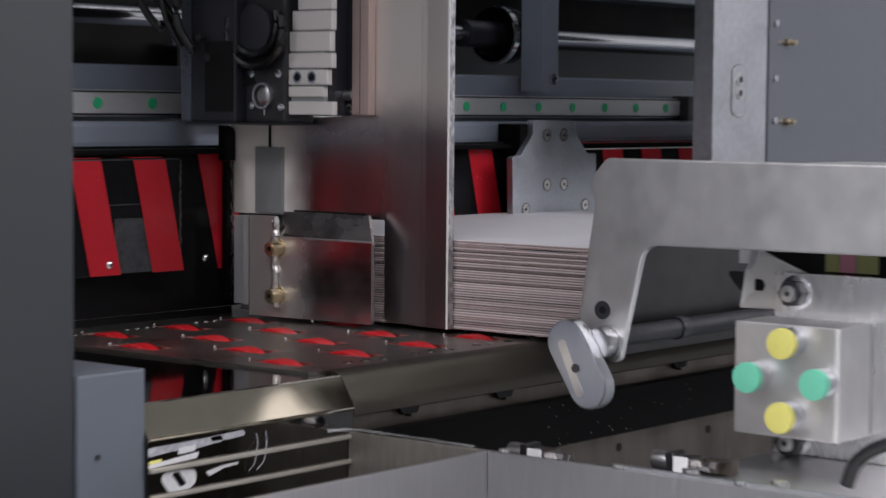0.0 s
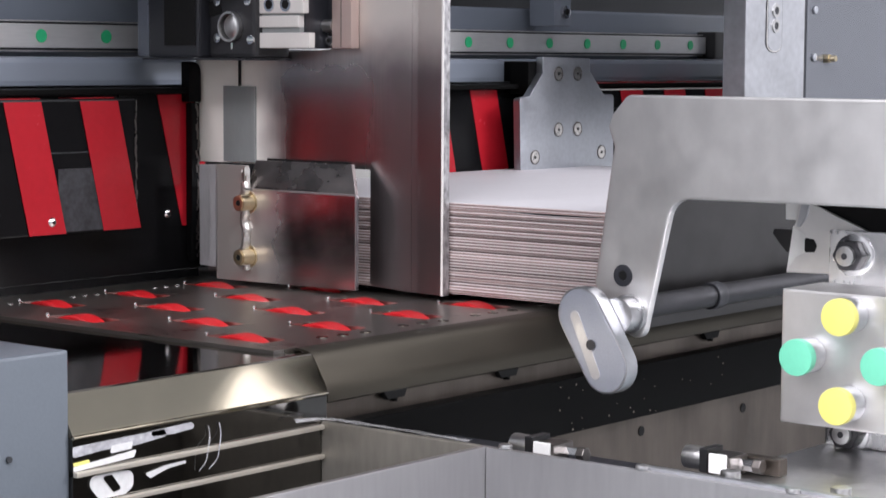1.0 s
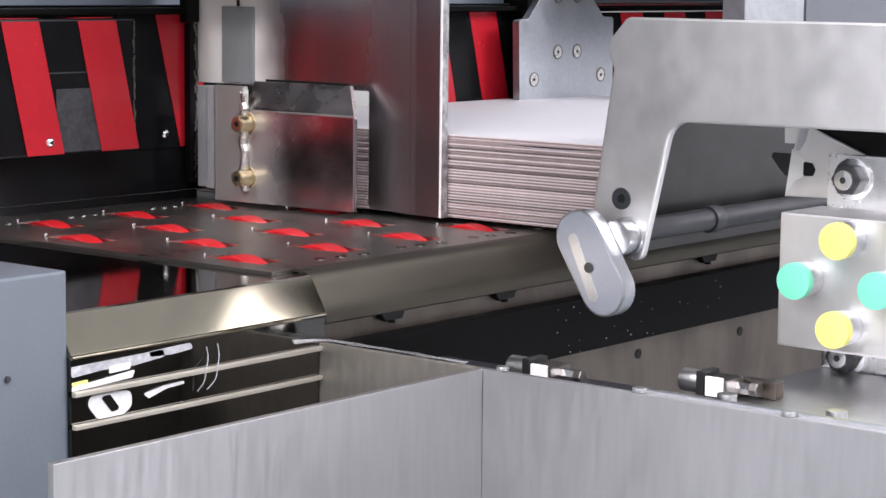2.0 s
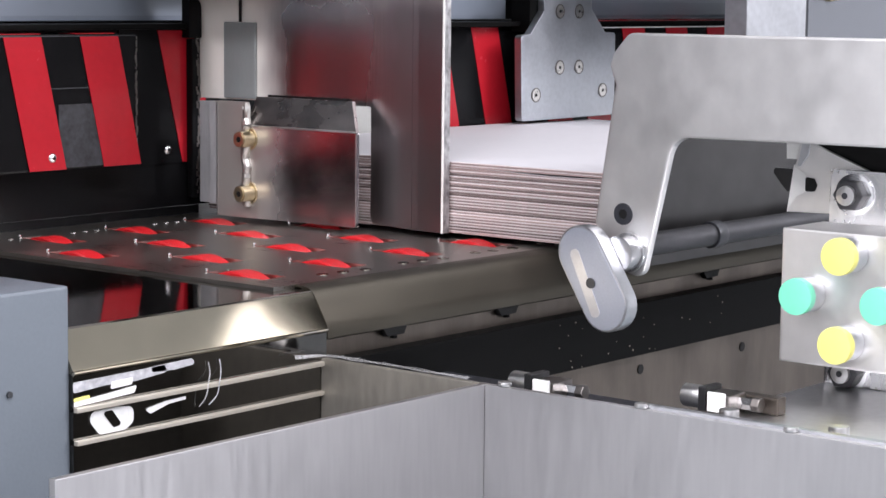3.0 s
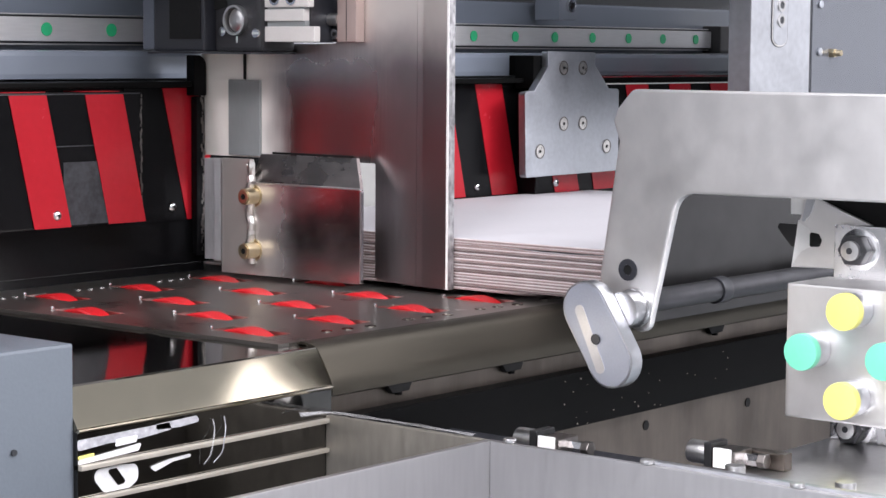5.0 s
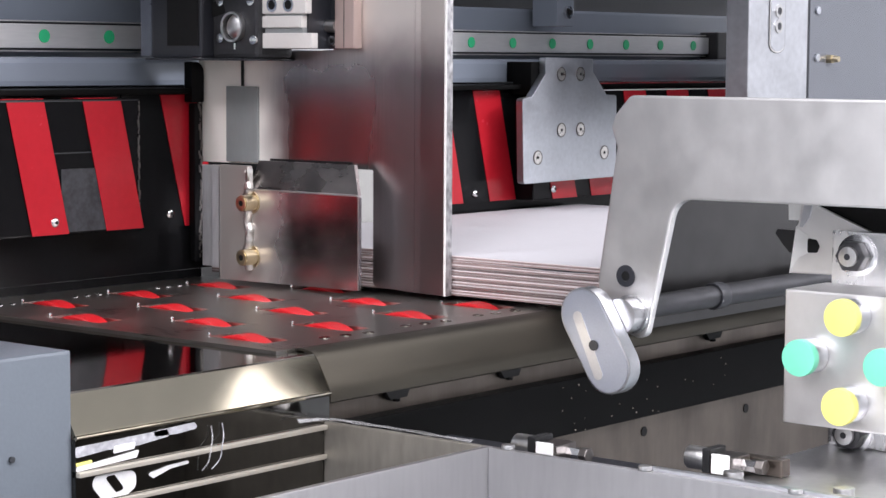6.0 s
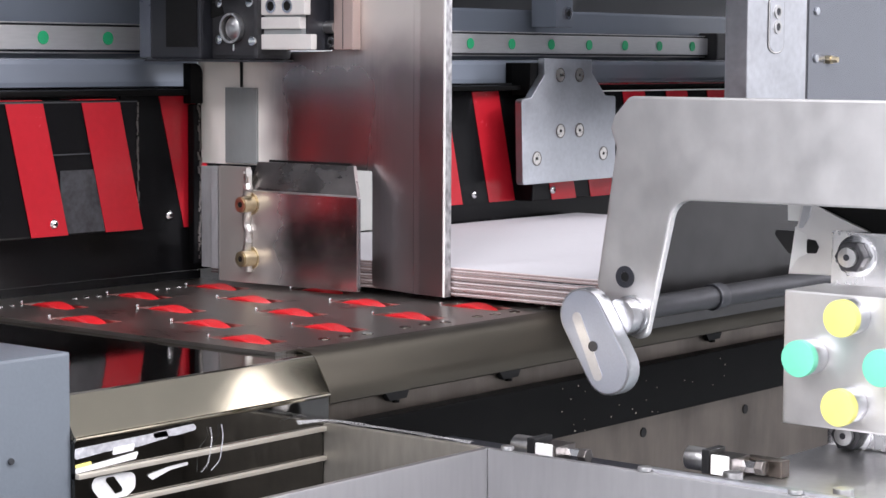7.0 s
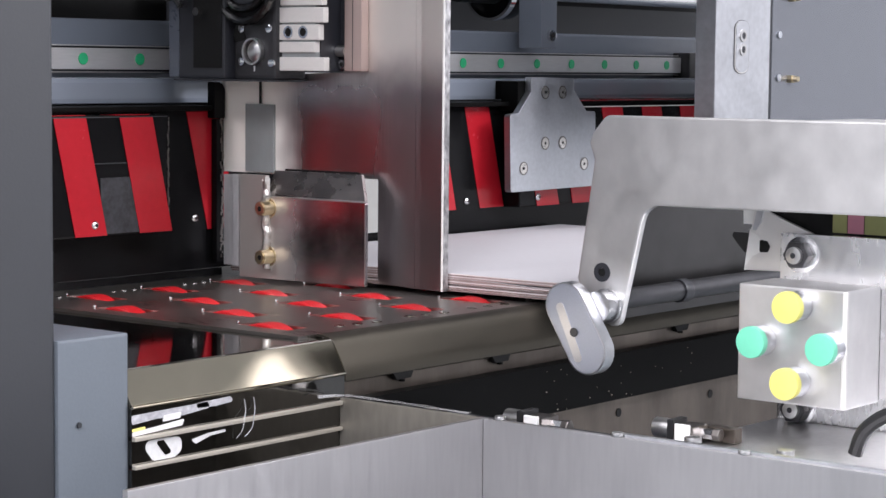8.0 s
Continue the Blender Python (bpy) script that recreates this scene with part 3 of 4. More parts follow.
def near_box():
    t = thing("guard_enclosure", "brushed sheet steel guard walls meeting in a corner", "machine guard")
    part("side_wall", box(-0.235, -0.231, -0.72, -0.2172, 0.30, 0.862, 0.0004), SHEET, t)
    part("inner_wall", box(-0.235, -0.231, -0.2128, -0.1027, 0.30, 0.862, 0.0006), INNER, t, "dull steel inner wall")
    part("front_wall", box(-0.520, -0.2310, -0.217, -0.213, 0.30, 0.862, 0.0004), SHEET, t)
    part("rim", box(-0.2308, -0.226, -0.72, -0.31, 0.856, 0.8635, 0.0008), ALU, t)
    for y in (-0.228, -0.312, -0.395):
        part("rim_screw", cyl("z", -0.2325, y, 0.0035, 0.8622, 0.8645, 14, 0.0008), STEEL, t, smooth=True)
    t2 = thing("shelf_plate", "glossy steel shelf plate behind the guard wall", "machine plate")
    part("shelf", box(-0.2255, 0.10, -0.72, -0.315, 0.846, 0.851, 0.001), SHELF_STEEL, t2)
    for y in (-0.345, -0.405):
        part("stop_pin", cyl("z", -0.205, y, 0.005, 0.8512, 0.862, 18, 0.001), STEEL, t2, smooth=True)
    return t


def guard_post():
    t = thing("guard_post", "tall dark grey painted machine post", "machine post")
    part("post", box(-0.60, -0.4640, -0.098, 0.05, 0.0, 2.1, 0.002), COLUMN, t)
    c = thing("control_box", "light blue-grey painted steel box beside the post", "machine box")
    part("box_body", box(-0.4635, -0.4120, -0.100, 0.03, 0.0, T + 0.020, 0.0015), BOXGREY, c)
    for z in (0.872,):
        part("panel_screw", cyl("y", -0.449, z, 0.0016, -0.1013, -0.1001, 12), COLUMN, c)
    return t


# ---- cover with hazard tape, beam and rail ----
def stripe(parent, x_top, x_bot, w, z0, z1, y, name="tape_stripe"):
    """A slanted strip of red tape on a face that looks to -y."""
    pts = [(x_top, z1), (x_top + w, z1), (x_bot + w, z0), (x_bot, z0)]
    return part(name, prism(pts, "y", y - 0.0006, y), TAPE, parent)


def hazard_cover():
    t = thing("hazard_cover", "black glossy cover with red hazard tape stripes", "machine cover")
    part("back_panel", box(-0.60, 0.80, 0.235, 0.239, T + 0.0065, 1.036), BLACK, t)
    part("lower_skirt", box(-0.60, -0.0005, 0.2352, 0.239, T, T + 0.0062), BLACK, t)
    part("raised_box", box(-0.60, -0.079, 0.2148, 0.2348, 0.941, 1.032, 0.0015), BLACK, t)
    part("raised_box", box(0.3780, 0.4755, 0.2148, 0.2348, 0.938, 1.026, 0.0015), BLACK, t)
    part("raised_box", box(0.476, 0.80, 0.2148, 0.2337, 0.938, 1.0338, 0.0015), BLACK, t)
    # highlight along the box's top edge, put in as a bright strip
    part("edge_highlight", box(0.478, 0.80, 0.2141, 0.2147, 1.0324, 1.0334), BRIGHT, t)
    part("middle_panel", box(-0.0785, 0.3775, 0.2338, 0.2348, 0.938, 1.034), BLACK, t)
    part("pale_tab", box(0.152, 0.205, 0.2318, 0.2336, 0.924, 1.0, 0.0004), PALE, t, "pale grey tab on the cover")
    part("top_plate", box(-0.60, -0.024, 0.222, 0.261, 1.0345, 1.0385, 0.0008), BEAM_BLACK, t)
    part("top_plate", box(0.004, 0.80, 0.222, 0.261, 1.0345, 1.0385, 0.0008), BEAM_BLACK, t)
    # flat patch painted as a blotchy reflection in the gloss, no real hollow
    part("recess", box(-0.150, -0.108, 0.2143, 0.2147, 0.9425, 0.985), COVER_REFLECTION, t)
    # fainter top edge highlight, also a coloured strip
    part("edge_highlight", box(-0.60, -0.0805, 0.2141, 0.2147, 1.0304, 1.0310), COLUMN, t)
    # thin light line of the same reflection, added as a strip
    part("fold_and_gleam_line", box(-0.157, -0.1235, 0.2141, 0.2147, 0.9955, 0.9962), COLUMN, t)
    rnd = random.Random(11)
    for i in range(30):
        z, r = 0.953 + i * 0.0026 + rnd.random() * 0.001, 0.0004 + rnd.random() * 0.0005
        x = -0.0802 + (rnd.random() - 0.5) * 0.001
        part("worn_fleck", box(x - r, x + r, 0.2141, 0.2147, z - r * 2.2, z + r * 2.2, 0.0002), FLANGE_STEEL, t)
    for x, w in ((-0.3275, 0.0345), (-0.262, 0.0345), (-0.1960, 0.0315), (-0.1310, 0.0340)):
        stripe(t, x, x + 0.0205, w, 0.9415, 1.0303, 0.2145)
        part("top_tape", box(x - 0.002, x + 0.0325, 0.216, 0.234, 1.0321, 1.0325), TAPE, t)
    stripe(t, -0.0424, -0.0185, 0.0345, 0.9385, 1.0335, 0.2337)
    stripe(t, 0.245, 0.2685, 0.036, 0.9385, 1.0335, 0.2337)
    stripe(t, 0.3161, 0.3410, 0.0365, 0.9385, 1.0335, 0.2337)
    for x in (0.382, 0.441, 0.513, 0.585, 0.657):
        stripe(t, x, x + 0.024, 0.036, 0.9385, 1.0255 if x < 0.47 else 1.0322, 0.2145)
    for x in (0.492, 0.575, 0.66):
        part("top_tape", box(x, x + 0.045, 0.224, 0.26, 1.0386, 1.0391), TAPE, t)
    for x, z, y in ((-0.1560, 0.9497, 0.2145), (-0.0330, 0.9480, 0.2333), (0.3205, 0.9460, 0.2333), (0.407, 0.947, 0.2140)):
        button_screw(t, "y", x, z, y, -1, 0.0036)
    return t


def main_beam():
    t = thing("cross_beam", "blue-grey painted steel cross beam", "machine beam")
    part("beam_body", box(-0.70, 1.60, 0.305, 0.40, 1.0395, 1.107, 0.003), BLUEGREY, t)
    part("lower_step", box(-0.70, 1.60, 0.262, 0.3045, 1.0395, 1.060, 0.004), BLUEGREY, t)
    part("rail_bed", box(-0.70, 0.82, 0.300, 0.3048, 1.0640, 1.0860, 0.0008), BLUEGREY, t)
    r = thing("linear_rail", "ground steel linear guide rail with green hole plugs", "guide rail")
    z = 1.0748
    part("rail", box(-0.70, 0.775, 0.288, 0.2998, z - 0.0085, z + 0.0085, 0.0008), RAIL_STEEL, r)
    # a thin dark strip and a pale one along each rail edge
    for dz in (-0.0091, 0.0091):
        part("rail_dark_line", box(-0.70, 0.775, 0.2930, 0.2998, z + dz - 0.0005, z + dz + 0.0005), CHARCOAL, r)
        part("rail_pale_line", box(-0.70, 0.775, 0.2915, 0.2998, z + dz * 1.16 - 0.0004, z + dz * 1.16 + 0.0004), RAIL_STEEL, r)
    x = -0.102 - 0.0605 * 9
    for i in range(24):
        part("hole_plug", cyl("y", x + i * 0.0605, z, 0.0048, 0.2872, 0.2879, 20), GREEN, r)
    part("end_stop", box(0.776, 0.80, 0.278, 0.2998, z - 0.014, z + 0.014, 0.002), RUBBER, r)
    return t


def hex_plate():
    t = thing("mounting_plate", "grey milled aluminium mounting plate with six screws", "mounting plate")
    pts = rounded([(0.381, 1.062), (0.4515, 1.061), (0.4515, 1.0495), (0.473, 1.0290), (0.4885, 1.0285), (0.4895, 0.955), (0.351, 0.954), (0.3485, 1.0268), (0.362, 1.0282), (0.381, 1.0480)],
                  [0.001, 0.001, 0.001, 0.001, 0.003, 0.003, 0.003, 0.003, 0.001, 0.001], 3)
    part("plate", prism(pts, "y", 0.2048, 0.2118, 0.0005), HEXALU, t)
    part("side_block", box(0.3700, 0.384, 0.2121, 0.232, 1.030, 1.058, 0.001), BEAM_BLACK, t)
    part("hanger", box(0.400, 0.452, 0.2121, 0.2618, 1.040, 1.058, 0.001), BEAM_BLACK, t)
    for x, z in ((0.4035, 1.0475), (0.432, 1.0475), (0.4045, 0.999), (0.433, 0.999), (0.3705, 0.976), (0.470, 0.9775)):
        s = part("countersink", ring("y", x, z, 0.0054, 0.0063, 0.2041, 0.2047, 22), FLANGE_STEEL, t)
        part("screw_head", cyl("y", x, z, 0.0054, 0.2043, 0.2047, 18), PLATE_SCREW, s)
        part("socket", cyl("y", x, z, 0.0015, 0.2040, 0.20425, 6), MATT_BLACK, s)
    return t


# ---- guide plate hung from the carriage ----
def side_guide():
    t = thing("side_guide_plate", "tall brushed steel side guide plate with a notch", "guide plate")
    out = [(0.0275, T + 0.004), (0.0275, 1.36), (0.100, 1.36), (0.100, 1.066), (0.2330, 1.0615), (0.2330, 0.985), (0.186, 0.985), (0.0785, 0.985), (0.064, 0.985), (0.064, T + 0.006)]
    out = rounded(out, [0.001, 0, 0, 0.002, 0.006, 0.001, 0, 0, 0.001, 0.003], 4)
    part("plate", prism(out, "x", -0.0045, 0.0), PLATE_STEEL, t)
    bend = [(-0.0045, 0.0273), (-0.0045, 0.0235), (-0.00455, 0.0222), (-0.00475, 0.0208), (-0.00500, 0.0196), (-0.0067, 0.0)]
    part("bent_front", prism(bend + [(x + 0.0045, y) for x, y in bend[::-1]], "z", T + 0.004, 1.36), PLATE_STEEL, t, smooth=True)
    part("edge_strip", box(-0.0066, -0.0005, -0.0018, -0.0002, T + 0.004, 1.36), EDGE, t, "speckled saw-cut edge")
    part("edge_line", box(-0.0072, -0.0067, -0.0018, -0.0002, T + 0.004, 1.36), BRIGHT, t, "bright ground corner line")
    # grey rectangle with a thin dark upright above it
    part("grey_patch", box(-0.0068, -0.0046, 0.1713, 0.2026, 0.986, 1.040, 0.0006), TABGREY, t, "smooth grey patch")
    part("patch_upright", cyl("z", -0.0064, 0.1863, 0.0011, 1.0402, 1.0615, 10), MATT_BLACK, t)
    part("edge_bar", box(-0.0150, -0.0068, 0.2265, 0.2330, 0.912, 1.0275, 0.0015), BLACK, t, "glossy black end bar")
    top = rounded([(-0.0190, 1.0280), (-0.0068, 1.0280), (-0.0068, 1.0572), (-0.0190, 1.0572)], [0.001, 0.001, 0.008, 0.001], 6)
    part("end_cap", prism(top, "y", 0.2250, 0.2330, 0.0006), BLACK, t, "rounded glossy black cap")
    # worn flecks of bare metal along the bar's edge
    rnd = random.Random(3)
    for i in range(44):
        x, z, r = -0.0108 + rnd.random() * 0.0030, 0.916 + i * 0.0026 + rnd.random() * 0.0012, 0.0004 + rnd.random() * 0.0006
        part("worn_fleck", box(x - r, x + r, 0.2260, 0.2266, z - r * 2.2, z + r * 2.2, 0.0002), FLANGE_STEEL, t)
    return t


def corner_bracket():
    t = thing("corner_bracket", "welded stained steel bracket with two brass-coloured bolts", "bracket")
    x = -0.026
    pts = [(0.190, T + 0.0035), (0.190, 0.985), (0.1605, 0.985), (0.1605, 0.969), (0.058, 0.968), (0.058, T + 0.0045)]
    part("front_plate", prism(rounded(pts, [0, 0.001, 0.001, 0, 0.001, 0.001], 2), "x", x, x + 0.003, 0.0003), BRACKET_STEEL, t)
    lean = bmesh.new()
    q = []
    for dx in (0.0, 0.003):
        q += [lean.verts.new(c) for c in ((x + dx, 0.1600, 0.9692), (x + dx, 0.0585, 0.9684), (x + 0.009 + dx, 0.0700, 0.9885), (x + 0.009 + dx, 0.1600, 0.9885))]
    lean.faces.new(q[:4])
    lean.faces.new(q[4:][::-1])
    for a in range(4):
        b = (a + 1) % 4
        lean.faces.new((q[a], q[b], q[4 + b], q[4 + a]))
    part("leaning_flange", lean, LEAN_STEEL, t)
    part("fold_and_gleam_line", cyl("y", x + 0.0002, 0.9686, 0.0007, 0.0595, 0.158, 8), STEEL, t)
    part("cut_edge", box(x - 0.0005, x - 0.0001, 0.0577, 0.0586, T + 0.0050, 0.9675), STEEL, t, "bright cut edge")
    part("cut_edge", box(x - 0.0005, x - 0.0001, 0.1893, 0.1901, T + 0.0040, 0.9845), STEEL, t, "bright cut edge")
    part("rear_slot", box(-0.0056, -0.0046, 0.083, 0.160, 0.9865, 0.9895), MATT_BLACK, t)
    part("rear_flange", box(x + 0.0035, x + 0.006, 0.1905, 0.2112, 0.9115, 0.984, 0.0005), FLANGE_GREY, t, "pale steel rear flange")
    part("rear_flange", box(x + 0.0005, x + 0.003, 0.1915, 0.1985, 0.9115, 0.9845, 0.0005), FLANGE_GREY, t)
    rnd = random.Random(4)
    pts = [(x - 0.0008 - rnd.random() * 0.0006, 0.1600 + (rnd.random() - 0.5) * 0.0022, 0.912 + i * 0.0047) for i in range(14)]
    part("weld_bead", pipe(pts, 0.0034), WELD, t, "rough bright weld bead", smooth=True)
    for i in range(16):
        own = bmesh.new()
        bmesh.ops.create_icosphere(own, subdivisions=1, radius=0.0014 + rnd.random() * 0.0016)
        for v in own.verts:
            v.co += Vector((x - 0.0008, 0.1605 + (rnd.random() - 0.5) * 0.003, rnd.choice((0.914, 0.972, 0.968, 0.978)) + rnd.random() * 0.006))
        part("weld_spatter", own, WELD, t, smooth=True)
    for z in (0.9595, 0.9215):
        b = part("washer", ring("x", 0.1580, z, 0.003, 0.0080, x - 0.0012, x, 24), ZINC, t)
        s = part("bolt", cyl("x", 0.1560, z, 0.0056, x - 0.0125, x - 0.0013, 24, 0.0006), ZINC, t, "yellow zinc socket bolt", smooth=True)
        part("socket", ring("x", 0.1560, z, 0.0022, 0.0046, x - 0.0131, x - 0.0126, 18), ZINC, s)
        part("socket_hole", cyl("x", 0.1560, z, 0.0022, x - 0.0129, x - 0.0126, 6), MATT_BLACK, s)
    return t


def carriage():
    t = thing("guide_carriage", "dark charcoal carriage block on the linear rail", "carriage")
    part("side_plate", box(-0.050, -0.012, 0.2335, 0.2448, 1.061, 1.30, 0.001), SLATE, t)
    part("body_block", box(-0.050, -0.012, 0.1825, 0.2333, 1.0600, 1.30, 0.002), CHARCOAL, t)
    part("rail_runner", box(-0.008, 0.030, 0.2335, 0.2875, 1.062, 1.30, 0.002), CHARCOAL, t)
    part("recess_panel", box(-0.0508, -0.0502, 0.1855, 0.2165, 1.0685, 1.125), MATT_BLACK, t)
    part("under_plate", box(-0.050, -0.005, 0.137, 0.240, 1.0583, 1.0598, 0.0004), CHARCOAL, t)
    f = part("bearing_block", box(-0.040, -0.006, 0.1376, 0.1823, 1.0600, 1.16, 0.003), BEARING, t)
    part("bearing_ring", ring("x", 0.1600, 1.0815, 0.0088, 0.0104, -0.0440, -0.0402, 32), STEEL, f, smooth=True)
    dome = bmesh.new()
    bmesh.ops.create_uvsphere(dome, u_segments=24, v_segments=12, radius=0.0086)
    for v in dome.verts:
        v.co = Vector((-0.0405 + v.co.x * 0.40, 0.1585 + v.co.y, 1.0815 + v.co.z))
    part("bearing_face", dome, STEEL, f, smooth=True)
    for y, z in ((0.1735, 1.0737), (0.1413, 1.0725), (0.1735, 1.099), (0.1440, 1.099)):
        part("cap_screw", cyl("x", y, z, 0.0034, -0.0418, -0.0402, 14, 0.0006), CHROME, f, smooth=True)
    part("grease_slot", box(-0.0412, -0.0402, 0.1585, 0.1602, 1.0660, 1.0705), CHROME, f)
    part("dark_window", prism(rounded([(0.1820, 1.0880), (0.1690, 1.0910), (0.1720, 1.0990), (0.1820, 1.0990)], 0.0015, 3), "x", -0.0406, -0.0402), MATT_BLACK, f)
    # cable clutter on top
    for i, (y0, z0, r) in enumerate(((0.164, 1.1345, 0.030), (0.167, 1.1400, 0.0255))):
        pts = [(-0.047 + 0.002 * i, y0 + r * math.sin(a), z0 - r * math.cos(a)) for a in np.linspace(-1.9, 1.9, 9)]
        part("hose", pipe(pts, 0.0036), HOSE, t, "black pneumatic hose", smooth=True)
    rnd = random.Random(8)
    for i in range(9):
        y = 0.20 + rnd.random() * 0.10
        z = 1.115 + rnd.random() * 0.05
        pts = [(-0.056, y, z), (-0.062 - rnd.random() * 0.01, y + 0.012, z + 0.03), (-0.058, y + 0.03 * (rnd.random() - 0.3), z + 0.08), (-0.05, y + 0.02, z + 0.13)]
        part("cable", pipe(pts, 0.0026 + rnd.random() * 0.0012), RUBBER, t, smooth=True)
    for y, z in ((0.205, 1.112), (0.2235, 1.118), (0.248, 1.125), (0.262, 1.14), (0.215, 1.128)):
        part("hose_nut", cyl("x", y, z, 0.0035, -0.060, -0.053, 6), CHROME, t)
    part("motor_can", cyl("x", 0.168, 1.135, 0.019, -0.046, -0.0405, 28, 0.002), CHARCOAL, t, smooth=True)
    return t


def cylinder_unit():
    t = thing("air_cylinder", "pale aluminium compact air cylinder with grooves", "air cylinder")
    x0, x1 = -0.036, -0.006
    for z0, z1, ya, yb in ((1.0669, 1.0772, 0.0914, 0.1379), (1.0809, 1.0888, 0.1013, 0.1476), (1.0903, 1.1020, 0.0971, 0.1427),
                           (1.1035, 1.1150, 0.0925, 0.1400), (1.1165, 1.1320, 0.0940, 0.137), (1.1330, 1.1480, 0.0925, 0.134), (1.149, 1.19, 0.0925, 0.128)):
        part("body_section", box(x0, x0 + 0.006, ya, yb, z0, z1, 0.0008), PALE_ALU, t)
    for z in (1.0790, 1.0896, 1.1028, 1.1158):
        part("groove_face", box(x0 + 0.0016, x0 + 0.0061, 0.1015, 0.1365, z - 0.0020, z + 0.0020), TABGREY, t)
    part("core", box(x0 + 0.0062, x1, 0.1005, 0.134, 1.0665, 1.19), CHARCOAL, t)
    for y in (0.1282, 0.1128):
        p = part("port", ring("x", y, 1.0963, 0.0032, 0.0048, x0 - 0.0008, x0 - 0.0001, 20), CHROME, t)
        part("port_hole", cyl("x", y, 1.0963, 0.0032, x0 - 0.0004, x0 - 0.0001, 16), MATT_BLACK, p)
    part("piston_rod", cyl("y", -0.0100, 1.0822, 0.0044, 0.0918, 0.1004, 18), STEEL, t, smooth=True)
    part("dark_bracket", box(-0.0080, -0.0048, 0.0918, 0.1003, 1.0668, 1.19, 0.001), CHARCOAL, t)
    socket_screw(t, "x", 0.0962, 1.0722, -0.0081, -1, 0.0034, 0.003)
    s = thing("stop_bar", "tan anodised bar screwed on the guide plate", "bar")
    part("bar", box(-0.0130, -0.0047, 0.0743, 0.0916, 1.0670, 1.36, 0.0006), BAR_TAN, s)
    part("joint", box(-0.0133, -0.0130, 0.0830, 0.0834, 1.0675, 1.359), CHARCOAL, s)
    return t


BAR_TAN = material("tan_anodised", (0.46, 0.36, 0.33), 0.42, 0.6, 0.06, 20, (1, 1, 0.1), 0.004, 300)


def upper_works():
    t = thing("upper_frame", "dark recess and beams above the linear rail", "machine frame")
    part("back_panel", box(-0.70, 2.0, 0.43, 0.45, 0.935, 2.0), MATT_BLACK, t)
    part("backing_strip", box(0.10, 1.60, 0.401, 0.405, 1.1075, 1.140), DIMGREY, t)
    part("upper_beam", box(-0.70, 1.90, 0.36, 0.428, 1.20, 1.30, 0.003), BLUEGREY, t)
    # unseen panels and bars added overhead to shade the beams and the stack
    part("shade_panel", box(-0.42, 0.06, -0.15, 0.43, 1.42, 1.46), CHARCOAL, t)
    part("shade_panel", box(0.0605, 0.4295, -0.20, 0.20, 1.4205, 1.46), CHARCOAL, t)
    part("shade_bar", box(0.0605, 1.10, 0.345, 0.43, 1.4205, 1.46), CHARCOAL, t)
    part("shade_bar", box(0.43, 1.10, 0.045, 0.076, 1.4205, 1.46), CHARCOAL, t)
    part("shade_bar", box(0.90, 0.95, 0.0765, 0.3445, 1.4205, 1.46), CHARCOAL, t)
    # another unseen board, added to keep lamp light off the left beam
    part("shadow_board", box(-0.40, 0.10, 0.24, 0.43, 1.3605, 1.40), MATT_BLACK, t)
    r = thing("drive_shaft", "polished steel shaft above the rail with a black pulley", "shaft")
    part("shaft", cyl("x", 0.345, 1.150, 0.0085, -0.69, 1.15, 24), CHROME, r, smooth=True)
    part("pulley", cyl("x", 0.345, 1.150, 0.030, 0.505, 0.525, 40, 0.002), BLACK, r, smooth=True)
    part("pulley_rim", ring("x", 0.345, 1.150, 0.0285, 0.0312, 0.497, 0.5048, 40), CHROME, r, smooth=True)
    part("collar", cyl("x", 0.345, 1.150, 0.014, 0.445, 0.5045, 24, 0.001), CHARCOAL, r, smooth=True)
    h = thing("hanger_bar", "dark blue-grey vertical bar with a socket bolt", "bar")
    part("bar", box(0.4853, 0.5119, 0.270, 0.298, 1.0905, 1.42, 0.001), BLUEGREY, h)
    socket_screw(h, "y", 0.5005, 1.1034, 0.2698, -1, 0.0060, 0.0035)
    return t


